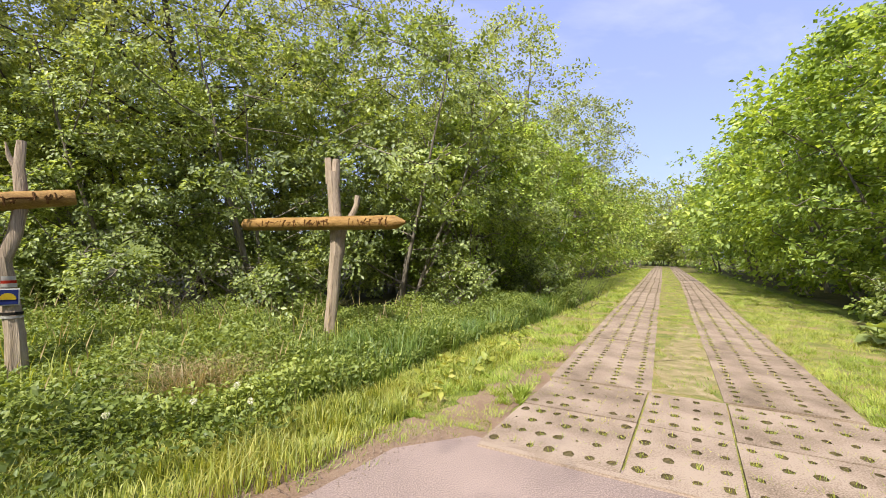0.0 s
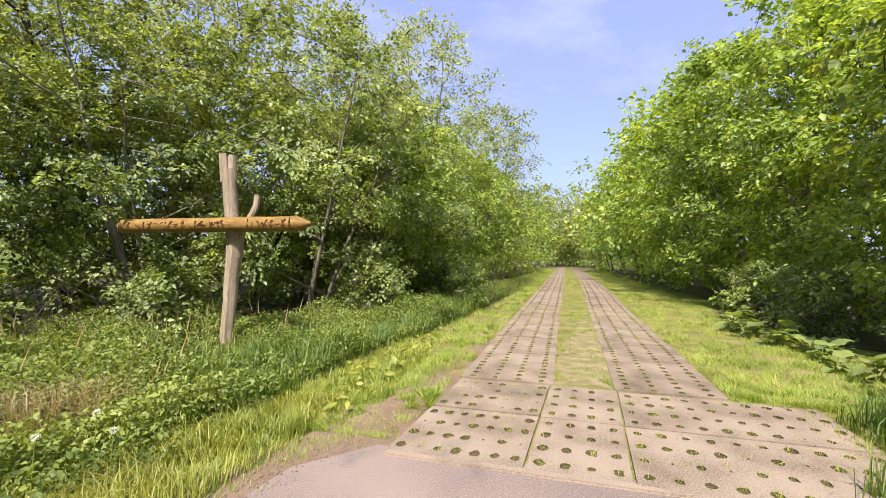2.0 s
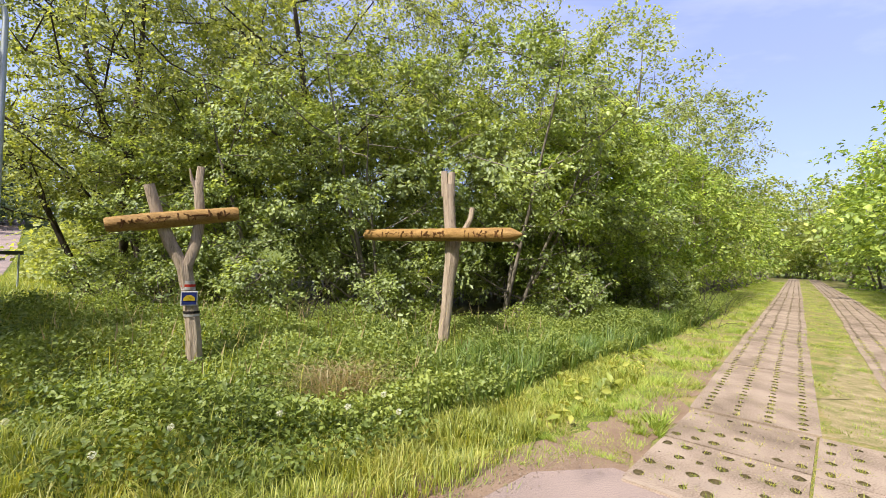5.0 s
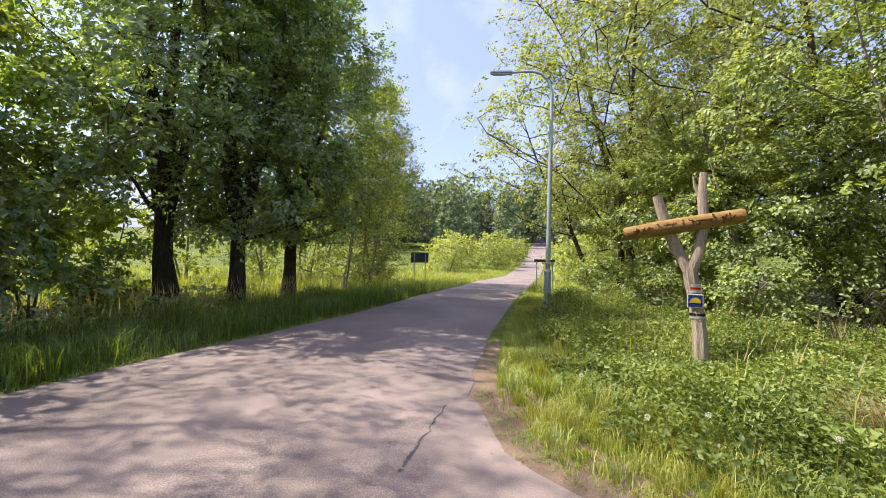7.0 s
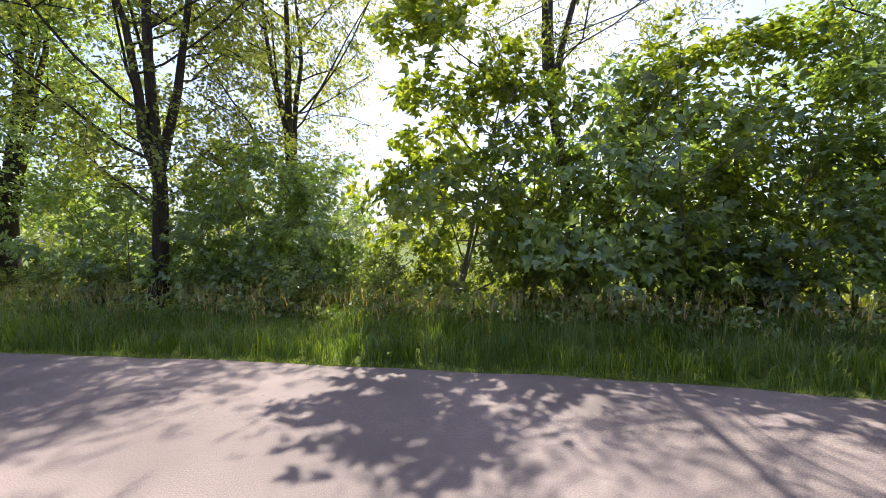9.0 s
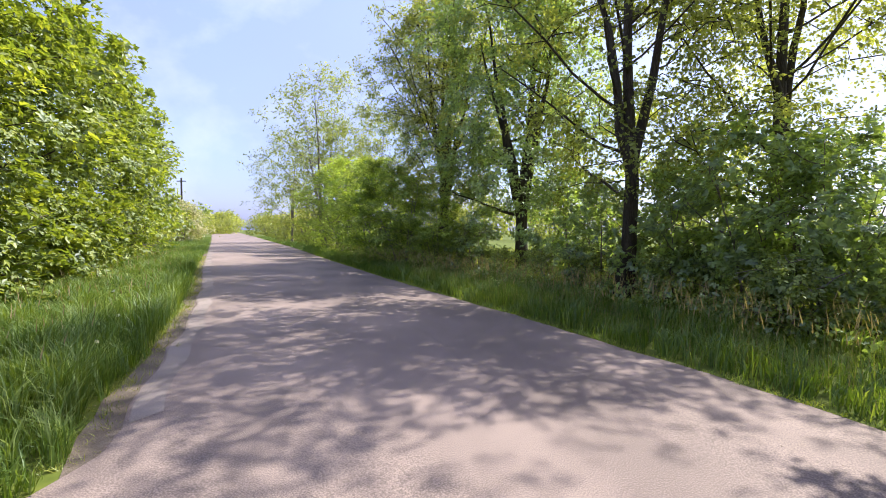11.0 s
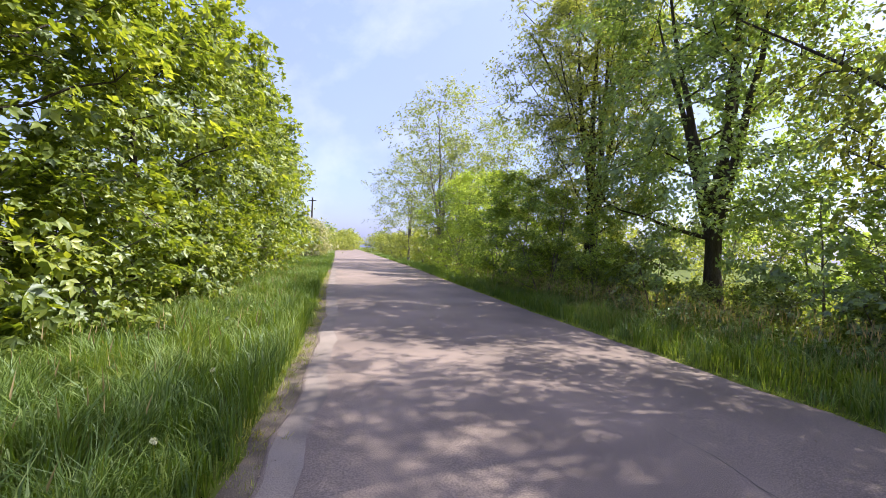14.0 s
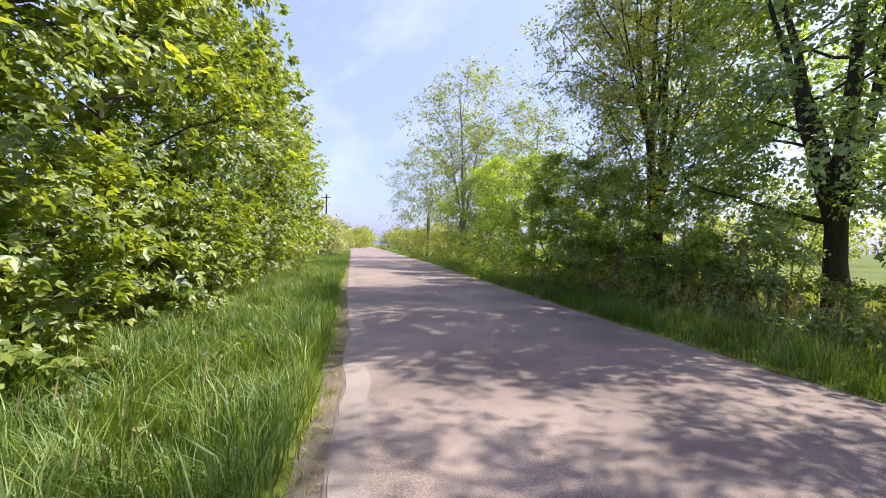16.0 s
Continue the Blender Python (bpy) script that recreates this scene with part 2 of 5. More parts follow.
# ---------------------------------------------------------------- building helpers
def mesh_from(name, verts, faces, mat, smooth=False):
    me = bpy.data.meshes.new(name)
    me.from_pydata([tuple(v) for v in verts], [], faces)
    me.materials.append(mat)
    if smooth:
        me.polygons.foreach_set("use_smooth", [True] * len(me.polygons))
    me.update()
    return me


def mesh_arrays(name, verts, faces, mat):
    """A mesh from an array of corners and an array of faces that all have the same number of corners."""
    me = bpy.data.meshes.new(name)
    k = faces.shape[1]
    me.vertices.add(len(verts))
    me.vertices.foreach_set("co", np.ascontiguousarray(verts, dtype=np.float32).ravel())
    me.loops.add(faces.size)
    me.loops.foreach_set("vertex_index", np.ascontiguousarray(faces, dtype=np.int32).ravel())
    me.polygons.add(len(faces))
    me.polygons.foreach_set("loop_start", np.arange(0, faces.size, k, dtype=np.int32))
    me.materials.append(mat)
    me.update(calc_edges=True)
    return me


def mesh_bm(name, bm, mat, smooth=False):
    me = bpy.data.meshes.new(name)
    bmesh.ops.recalc_face_normals(bm, faces=bm.faces)
    bm.to_mesh(me)
    bm.free()
    me.materials.append(mat)
    if smooth:
        me.polygons.foreach_set("use_smooth", [True] * len(me.polygons))
        me.set_sharp_from_angle(angle=radians(42))
    return me


def child(name, me, parent, label=""):
    ob = new(name, me)
    ob.parent = parent
    return tagged(ob, label)


def part(name, bm, mat, parent, label="", smooth=False):
    return child(name, mesh_bm(name, bm, mat, smooth), parent, label)


def box_bm(sx, sy, sz, m=None, bevel=0.0):
    bm = bmesh.new()
    bmesh.ops.create_cube(bm, size=1.0)
    bmesh.ops.scale(bm, vec=(sx, sy, sz), verts=bm.verts)
    if bevel:
        bmesh.ops.bevel(bm, geom=bm.edges[:], offset=bevel, segments=2, affect="EDGES")
    if m is not None:
        bmesh.ops.transform(bm, matrix=m, verts=bm.verts)
    return bm


def tube_arrays(points, radii, sides=6, wobble=0.0, rng=None):
    """Rings of a tube round a line of points; corners and quads, with both ends closed by a fan."""
    pts = np.array(points, float)
    n = len(pts)
    ways = np.gradient(pts, axis=0)
    ways /= np.linalg.norm(ways, axis=1)[:, None] + 1e-9
    ref = np.array([0.0, 0.0, 1.0]) if abs(ways[:, 2]).mean() < 0.8 else np.array([1.0, 0.0, 0.0])
    a = np.cross(ways, ref)
    a /= np.linalg.norm(a, axis=1)[:, None] + 1e-9
    b = np.cross(ways, a)
    ang = np.linspace(0, 2 * np.pi, sides, endpoint=False)
    r = np.array(radii, float)[:, None] * np.ones((n, sides))
    if wobble and rng is not None:
        r *= 1 + rng.uniform(-wobble, wobble, (n, sides))
    v = pts[:, None, :] + r[..., None] * (np.cos(ang)[None, :, None] * a[:, None, :] + np.sin(ang)[None, :, None] * b[:, None, :])
    v = v.reshape(-1, 3)
    i, j = np.meshgrid(np.arange(n - 1), np.arange(sides), indexing="ij")
    k = (j + 1) % sides
    f = np.stack([i * sides + j, i * sides + k, (i + 1) * sides + k, (i + 1) * sides + j], -1).reshape(-1, 4)
    return v, f


def join_tubes(name, tubes, mat, smooth=True):
    vs, fs, at = [], [], 0
    for v, f in tubes:
        vs.append(v)
        fs.append(f + at)
        at += len(v)
    me = mesh_arrays(name, np.vstack(vs), np.vstack(fs), mat)
    if smooth:
        me.polygons.foreach_set("use_smooth", [True] * len(me.polygons))
    return me


def leaf_shapes(centres, nor, tip, s, long=1.5, lobes=1):
    """One folded leaf (or a fan of three lobes) at each centre, facing nor and pointing to tip: arrays of corners and triangles."""
    n = len(centres)
    nor = nor / (np.linalg.norm(nor, axis=1)[:, None] + 1e-9)
    tip = tip - (tip * nor).sum(1)[:, None] * nor
    tip /= np.linalg.norm(tip, axis=1)[:, None] + 1e-9
    side = np.cross(nor, tip)
    s = s[:, None]
    out_v, out_f = [], []
    turns = [0.0] if lobes == 1 else [-0.95, 0.0, 0.95]
    for turn in turns:
        t2 = tip * math.cos(turn) + side * math.sin(turn)
        s2 = side * math.cos(turn) - tip * math.sin(turn)
        l = s * (1.0 if turn == 0 else 0.8)
        w = l / long * 0.5
        out_v.append(np.stack([centres, centres + t2 * l * 0.45 + s2 * w + nor * w * 0.35, centres + t2 * l - nor * l * 0.12, centres + t2 * l * 0.45 - s2 * w + nor * w * 0.35], 1))
    v = np.concatenate(out_v, 1)
    base = (np.arange(n) * 4 * len(turns))[:, None]
    for q in range(len(turns)):
        out_f += [base + np.array([[0, 1, 2]]) + 4 * q, base + np.array([[0, 2, 3]]) + 4 * q]
    return v.reshape(-1, 3), np.concatenate(out_f, 0)


def leaf_quads(centres, size, rng, up=0.6, long=1.5, lobes=1, droop=0.2):
    """Leaves that lie every way at the given centres."""
    n = len(centres)
    nor = rng.normal(size=(n, 3)) * (1 - up)
    nor[:, 2] += up
    tip = rng.normal(size=(n, 3))
    tip[:, 2] -= droop
    return leaf_shapes(centres, nor, tip, size * rng.uniform(0.6, 1.25, n), long, lobes)


def leaf_sprays(middles, outs, sizes, leaves, leaf, rng, up, lobes, squash, sprays=8, ragged=0.42):
    """Leaves in flat drooping sprays: each shoot runs outward from its clump with leaves set to both sides, all turned much the same way."""
    k = len(middles)
    c, o, sz = np.repeat(middles, sprays, 0), np.repeat(outs, sprays, 0), np.repeat(sizes, sprays)
    d = o * 0.75 + rng.normal(size=(k * sprays, 3)) * np.array([0.75, 0.75, 0.75 * squash + 0.15])
    d /= np.linalg.norm(d, axis=1)[:, None]
    start = c + rng.normal(size=(k * sprays, 3)) * np.array([1, 1, squash]) * sz[:, None] * 0.42 - d * sz[:, None] * 0.25
    length = sz * rng.uniform(0.55, 1.1, k * sprays)
    face = np.column_stack([o[:, 0], o[:, 1], np.abs(o[:, 2])]) * (1 - up) + rng.normal(0, 0.22, (k * sprays, 3))
    face[:, 2] += up
    face -= (face * d).sum(1)[:, None] * d * 0.75
    face /= np.linalg.norm(face, axis=1)[:, None]
    count = np.maximum(3, (leaves / sprays * (sz / sizes.mean()) ** 1.5 * rng.uniform(0.7, 1.3, k * sprays)).astype(int))
    i = np.repeat(np.arange(k * sprays), count)
    m = len(i)
    t = rng.uniform(0, 1, m) ** 0.8
    across = np.cross(face[i], d[i])
    hand = rng.choice([-1.0, 1.0], m)
    half = leaf * 0.9 * (1.1 - 0.6 * t)
    at = start[i] + d[i] * (t * length[i])[:, None] + across * (hand * half * rng.uniform(0.1, 0.9, m))[:, None]
    at[:, 2] -= 0.22 * length[i] * t ** 2
    at += rng.normal(0, 0.025 + leaf * 0.12, (m, 3))
    nor = face[i] + rng.normal(0, ragged, (m, 3)) + d[i] * (0.3 * t)[:, None]
    tip = across * (hand * (1.0 - 0.6 * t))[:, None] + d[i] * (0.45 + 0.8 * t)[:, None] + (0, 0, -0.25)
    keep = at[:, 2] > 0.05
    size = leaf * rng.uniform(0.65, 1.25, m) * (1.1 - 0.35 * t)
    return leaf_shapes(at[keep], nor[keep], tip[keep], size[keep], 1.6 if lobes == 1 else 1.8, lobes)


def grow(seed, height, width, low=0.15, trunk=0.14, clumps=60, leaves=120, leaf=0.13, clump=0.55, stems=1, lobes=1, up=0.55, lean=0.0,
         limbs=9, top=0.5, squash=0.6, twigs=0.012, rise=0.75, hollow=0.45, limb=0.35, lumps=0.14, fork=0.0, splay=1.0):
    """Trunk, limbs and twigs, and the leaves in uneven clumps of sprays at the twigs' ends. Returns the two meshes' arrays."""
    rng = np.random.default_rng(seed)
    tubes, posts = [], []
    for k in range(stems):
        a = rng.uniform(0, 6.28)
        off = 0.0 if stems == 1 else width * 0.18
        h = height * (0.9 if k == 0 else rng.uniform(0.6, 0.9))
        n = 9
        z = np.linspace(-0.1 if k == 0 or not fork else fork, h, n)
        drift = np.cumsum(rng.normal(0, 0.025 * height / n * 2, (n, 2)), 0)
        spread = np.linspace(0, 1, n)[:, None] * np.array([math.cos(a), math.sin(a)]) * (off * 2.0 * splay * (0.35 if fork and k == 0 else 1.0) if stems > 1 else 0)
        line = np.column_stack([drift + spread + np.array([math.cos(a), math.sin(a)]) * off * 0.3, z])
        line[:, 0] += lean * np.clip(z / height, 0, 1) ** 1.5 * height
        if fork and k:
            line[:, :2] += np.array([np.interp(fork, posts[0][0][:, 2], posts[0][0][:, q]) for q in (0, 1)]) - line[0, :2]
        r = trunk * (1 - np.linspace(0, 1, n) * 0.86) * (1.0 if k == 0 else 0.62 if fork else 0.75)
        r[0] *= 1.0 if fork and k else 1.35
        tubes.append(tube_arrays(line, r, 9 if trunk > 0.1 else 6, 0.08, rng))
        posts.append((line, r))
    anchors, anchor_r, ends = [], [], []
    for k in range(limbs):
        line, r = posts[k % stems]
        f = low + (0.92 - low) * ((k + rng.uniform(0.1, 0.9)) / limbs)
        i = f * (len(line) - 1)
        p0 = line[int(i)] + (line[min(int(i) + 1, len(line) - 1)] - line[int(i)]) * (i - int(i))
        a = k * 2.4 + rng.uniform(-0.5, 0.5)
        reach = width * 0.5 * (1.0 - 0.6 * max(0, f - top) / (1 - top + 1e-6)) * rng.uniform(0.65, 0.95)
        n = 6
        s = np.linspace(0, 1, n)
        d = np.array([math.cos(a), math.sin(a)])
        pts = np.column_stack([p0[0] + d[0] * reach * s, p0[1] + d[1] * reach * s, p0[2] + reach * rise * s ** 1.3 * rng.uniform(0.5, 1.1)])
        pts[1:] += rng.normal(0, 0.025 * reach, (n - 1, 3)) * np.linspace(0.4, 1, n - 1)[:, None]
        rr = np.linspace(max(limb * r[int(i)], twigs * 1.5), twigs, n)
        tubes.append(tube_arrays(pts, np.maximum(rr, 0.004), 6))
        anchors += list(pts[1:])
        ends += [pts[-1], pts[-2], pts[-3]] if leaves > 60 else [pts[-1]]
        anchor_r += [twigs * 1.2] * (n - 1)
    for line, r in posts:
        keep = line[:, 2] > low * height
        anchors += list(line[keep])
        anchor_r += list(np.minimum(r[keep], twigs * 2))
    anchors = np.array(anchors)
    middles, outs, sizes = [], [], []
    phase = rng.uniform(0, 6.28, 4)
    for k in range(clumps):
        f = rng.uniform(0, 1) ** 0.85
        z = height * (low + (1 - low) * f)
        prof = min(1.0, 0.55 + 1.6 * f) if f < top else math.sqrt(max(0.02, 1 - ((f - top) / (1.02 - top)) ** 2))
        rad = width * 0.5 * prof * math.sqrt(rng.uniform(hollow ** 2, 1.0)) * rng.uniform(0.8, 1.1)
        a = rng.uniform(0, 6.28)
        rad *= 1 + lumps * (math.sin(2 * a + 5 * f + phase[0]) + math.sin(3 * a - 7 * f + phase[1]) + 0.7 * math.sin(5 * a + 11 * f + phase[2]))
        c = np.array([math.cos(a) * rad + lean * f ** 1.5 * height, math.sin(a) * rad, z])
        if k < len(ends):
            c = ends[k] + rng.normal(0, 0.12 * clump, 3)
        i = np.argmin((((anchors - c) * (1, 1, 1.6)) ** 2).sum(1) + np.where(anchors[:, 2] > c[2], 0.3, 0.0))
        foot = anchors[i]
        anchors = np.vstack([anchors, c])
        mid = (foot + c) / 2 + rng.normal(0, 0.08, 3) + (0, 0, 0.1)
        if twigs:
            tubes.append(tube_arrays([foot, mid, c], [twigs, twigs * 0.7, twigs * 0.3], 4))
        size = clump * rng.uniform(0.6, 1.35)
        middles.append(c)
        way = np.array([c[0] - lean * f ** 1.5 * height, c[1], (z - height * (low + (1 - low) * 0.35)) * 0.5])
        outs.append(way / (np.linalg.norm(way) + 1e-6))
        sizes.append(size)
    lv, lf = leaf_sprays(np.array(middles), np.array(outs), np.array(sizes), leaves, leaf, rng, up, lobes, squash)
    return tubes, lv, lf


PLANTS = {}


def plant(kind, name, label, category, bark, leafmat, m, group="", **shape):
    """A tree or bush as a thing with a trunk and a crown; the first of each kind is grown, the rest are copies of it."""
    if kind in PLANTS:
        first = PLANTS[kind]
        ob = copy_thing(first, m @ Matrix.Diagonal((*[1 / q for q in first.scale], 1)))
        return tagged(ob, label, category, group)
    tubes, lv, lf = grow(**shape)
    ob = new(name)
    ob.empty_display_size = 0.3
    child("trunk", join_tubes("trunk", tubes, bark), ob)
    child("crown", mesh_arrays("crown", lv, lf, leafmat), ob)
    tagged(ob, label, category, group)
    ob.matrix_basis = m
    PLANTS[kind] = ob
    return ob


# ---------------------------------------------------------------- the plan
NORTH = np.array([(-140, 88), (-100, 62), (-60, 36.5), (-30, 17.2), (-20, 10.8), (-13.3, 6.4), (-8, 3.05), (-6.1, 1.95), (-4.74, 1.25), (-3.4, 0.55), (3.8, -3.1), (5.8, -4.4),
                  (7.4, -5.5), (12.5, -8.55), (17.4, -11.2), (60, -35.5), (125, -72), (220, -125)])
SOUTH = np.array([(-140, 83), (-100, 57), (-60, 32), (-30, 13.2), (-20, 6.9), (-12, 1.55), (-8.7, -1.1), (-7.5, -2.2), (-5.9, -3.4), (-4.2, -4.85), (-2.5, -5.98), (0.13, -7.75),
                  (3.4, -9.75), (5.05, -10.65), (10.1, -13.6), (16.6, -17.6), (34.6, -28.9), (84, -58.5), (125, -83), (220, -139)])


def north(x):
    return np.interp(x, NORTH[:, 0], NORTH[:, 1])


def south(x):
    return np.interp(x, SOUTH[:, 0], SOUTH[:, 1])


def lie(x, y):
    """Height of the ground: level by the crossing; to the west it dips and climbs again, and rises to a wooded hill."""
    q = -0.85 * np.asarray(x, float) + 0.53 * np.asarray(y, float)
    return np.interp(q, [14, 26, 46, 66, 84, 120, 200, 420], [0, -0.25, -0.95, -0.6, 0.25, 3.2, 11.0, 22.0])


TD, TN = np.array([0.453, 0.8915]), np.array([0.8915, -0.453])


def track(s, n):
    """A place on the concrete track: s metres along it, n metres to the right of its line."""
    return TD * s + TN * n


def track_sn(x, y):
    return x * TD[0] + y * TD[1], x * TN[0] + y * TN[1]


def inside(poly, x, y):
    hit = np.zeros(len(x), bool)
    for (ax, ay), (bx, by) in zip(poly, poly[1:] + poly[:1]):
        cross = (ay > y) != (by > y)
        with np.errstate(divide="ignore", invalid="ignore"):
            hit ^= cross & (x < (bx - ax) * (y - ay) / (by - ay) + ax)
    return hit


MOUTH = [(-4.9, 1.0), (-4.6, 1.28), (-3.45, 1.05), (-2.75, 1.25), (-1.7, 1.85), (-0.82, 2.7), (-0.31, 3.35), (0.3, 3.62), (1.39, 3.09), (2.0, 2.79), (3.2, 2.15), (3.55, 1.4), (3.4, -0.4),
         (3.35, -1.9), (3.8, -3.0), (4.2, -3.7), (-3.0, 0.0)]

# ground: one sheet to the horizon, finer near the crossing
steps = np.concatenate([-np.geomspace(900, 42, 22), np.arange(-40, 40.5, 0.8), np.geomspace(42, 900, 22)])
gx, gy = np.meshgrid(steps, steps, indexing="ij")
gz = lie(gx, gy)
rough_ground = np.array([noise.noise((x * 0.35, y * 0.35, 0)) for x, y in zip(gx.ravel(), gy.ravel())]).reshape(gx.shape)
off_road = np.clip((np.maximum(gy - north(gx), south(gx) - gy) - 5.0) / 4.0, 0, 1)
ts, tn = track_sn(gx, gy)
off_track = np.clip((np.abs(tn - 0.3) - 5.0) / 4.0, 0, 1)
gz = gz + np.where(gy > north(gx), off_road * off_track, off_road) * rough_ground * 0.03 - 0.004
k = len(steps)
gi, gj = np.meshgrid(np.arange(k - 1), np.arange(k - 1), indexing="ij")
gf = np.stack([gi * k + gj, (gi + 1) * k + gj, (gi + 1) * k + gj + 1, gi * k + gj + 1], -1).reshape(-1, 4)
ground = new("ground", mesh_arrays("ground", np.column_stack([gx.ravel(), gy.ravel(), gz.ravel()]), gf, MEADOW))
tagged(ground, "grassy meadow ground with patches of bare soil", "ground", kind="structure")

# road: a worn asphalt lane with uneven edges and a slight crown
rx = np.concatenate([np.linspace(-140, -30, 56), np.arange(-29, 40, 0.45), np.linspace(41, 220, 70)])
rng = np.random.default_rng(5)
wav = np.array([[noise.noise((x * 1.3, 7.0, 0)), noise.noise((x * 1.3, 31.0, 0))] for x in rx]) * 0.10
ny, sy = north(rx) + wav[:, 0], south(rx) + wav[:, 1]
across = np.array([-0.004, 0.0, 0.004, 0.06, 0.2, 0.4, 0.6, 0.8, 0.94, 0.996, 1.0, 1.004])
rise_of = np.array([-0.03, 0.002, 0.005, 0.018, 0.028, 0.036, 0.036, 0.028, 0.018, 0.005, 0.002, -0.06])
ry = ny[:, None] * (1 - across) + sy[:, None] * across
rxx = np.repeat(rx[:, None], len(across), 1)
rz = lie(rxx, ry) + rise_of + 0.006
n1, n2 = rxx.shape
ri, rj = np.meshgrid(np.arange(n1 - 1), np.arange(n2 - 1), indexing="ij")
rf = np.stack([ri * n2 + rj, ri * n2 + rj + 1, (ri + 1) * n2 + rj + 1, (ri + 1) * n2 + rj], -1).reshape(-1, 4)[:, ::-1]
road = new("road", mesh_arrays("road", np.column_stack([rxx.ravel(), ry.ravel(), rz.ravel()]), rf, ASPHALT))
tagged(road, "worn pale grey asphalt country lane with crumbling edges", "road", kind="structure")


def sheet(name, outline, z, mat, label, wob=0.06, cut=0.35):
    """A flat patch with an uneven outline."""
    pts = []
    for (ax, ay), (bx, by) in zip(outline, outline[1:] + outline[:1]):
        m = max(1, int(math.hypot(bx - ax, by - ay) / cut))
        for q in range(m):
            x, y = ax + (bx - ax) * q / m, ay + (by - ay) * q / m
            pts.append((x + wob * noise.noise((x * 2, y * 2, 3)), y + wob * noise.noise((x * 2, y * 2, 9)), z))
    bm = bmesh.new()
    face = bm.faces.new([bm.verts.new(p) for p in pts])
    bmesh.ops.triangulate(bm, faces=[face])
    ob = new(name, mesh_bm(name, bm, mat))
    return tagged(ob, label, "ground", kind="structure")


sheet("road_mouth", MOUTH, 0.011, ASPHALT, "worn asphalt apron where the lane meets the concrete track")
sheet("dirt_edge", [(-7.5, 2.9), (-5.5, 2.2), (-4.3, 1.95), (-3.4, 1.75), (-2.6, 2.0), (-1.7, 2.55), (-1.15, 3.1), (-0.7, 3.65), (-0.15, 4.05), (0.35, 4.4), (0.55, 4.0), (0.3, 3.4), (-1.0, 2.0), (-3.0, 0.8), (-5.0, 1.0)],
      0.003, SAND, "sandy reddish dirt along the asphalt edge", 0.15)
sheet("dirt_shoulder", [(float(x), float(north(x)) + 0.26 + 0.1 * math.sin(x * 3)) for x in np.arange(3.6, 30, 1.2)] + [(float(x), float(north(x)) - 0.25) for x in np.arange(29.5, 3.0, -1.2)],
      0.0025, GRIT, "strip of grey-brown grit beside the lane", 0.08)

# dry short-grass strips, leaf litter under the trees
sheet("verge_left", [tuple(track(4.6, -1.2)), tuple(track(90, -1.3)), tuple(track(90, -3.6)), tuple(track(12, -3.6)), tuple(track(5.2, -2.9))], 0.004, STRIP, "dry yellowish verge along the track", 0.3)
sheet("verge_right", [tuple(track(4.2, 2.4)), tuple(track(5.6, 1.85)), tuple(track(90, 1.9)), tuple(track(90, 4.2)), tuple(track(6, 4.6))], 0.004, STRIP, "dry yellowish verge along the track", 0.3)
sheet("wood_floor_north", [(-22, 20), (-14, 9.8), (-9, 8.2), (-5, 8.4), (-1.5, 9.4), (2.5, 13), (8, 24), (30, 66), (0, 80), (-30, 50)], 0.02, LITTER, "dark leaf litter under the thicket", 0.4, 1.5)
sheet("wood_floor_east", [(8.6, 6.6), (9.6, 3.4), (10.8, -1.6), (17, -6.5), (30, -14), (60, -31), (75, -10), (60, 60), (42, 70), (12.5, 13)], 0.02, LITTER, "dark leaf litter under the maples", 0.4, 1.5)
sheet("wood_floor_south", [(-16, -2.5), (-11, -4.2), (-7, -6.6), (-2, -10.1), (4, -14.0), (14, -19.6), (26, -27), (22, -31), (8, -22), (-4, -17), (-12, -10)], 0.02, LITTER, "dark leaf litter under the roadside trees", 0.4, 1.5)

sheet("track_strip", [tuple(track(5.45, -0.06)), tuple(track(30, 0.02)), tuple(track(88, 0.02)), tuple(track(88, 1.1)), tuple(track(30, 1.1)), tuple(track(5.45, 0.71))], 0.012, STRIP, "bare yellowish earth between the two rows of slabs", 0.02, 1.0)

sheet("bare_earth", [tuple(track(5.5, -0.02)), tuple(track(7.6, 0.02)), tuple(track(9.0, 0.22)), tuple(track(11.5, 0.3)), tuple(track(11.0, 0.6)), tuple(track(9.2, 0.74)), tuple(track(5.5, 0.67))], 0.0155, DRY_EARTH, "dry earth and dead grass between the slabs", 0.3, 0.15)
sheet("bare_earth", [tuple(track(3.5, -1.2)), tuple(track(6.0, -1.2)), tuple(track(8.6, -1.2)), tuple(track(7.4, -1.38)), tuple(track(5.4, -1.55)), tuple(track(4.6, -1.8)), tuple(track(3.8, -1.7))], 0.0075, SAND, "bare brown earth at the edge of the slabs", 0.3, 0.2)

# pale worn band along the lane's edge
bx = np.arange(4.3, 34, 0.4)
rows = []
bm = bmesh.new()
for x in bx:
    y0 = float(north(x)) + 0.1 * noise.noise((x * 1.3, 7.0, 0))
    wide = 0.34 + 0.07 * noise.noise((x * 0.8, 3.0, 5))
    span = y0 - float(south(x))
    rows.append([bm.verts.new((x, y0 - d, float(lie(x, y0)) + 0.0125 + float(np.interp(d / span, across, rise_of)))) for d in (0.04, 0.5 * wide, wide)])
for p, q in zip(rows, rows[1:]):
    for k in (0, 1):
        bm.faces.new((p[k], p[k + 1], q[k + 1], q[k]))
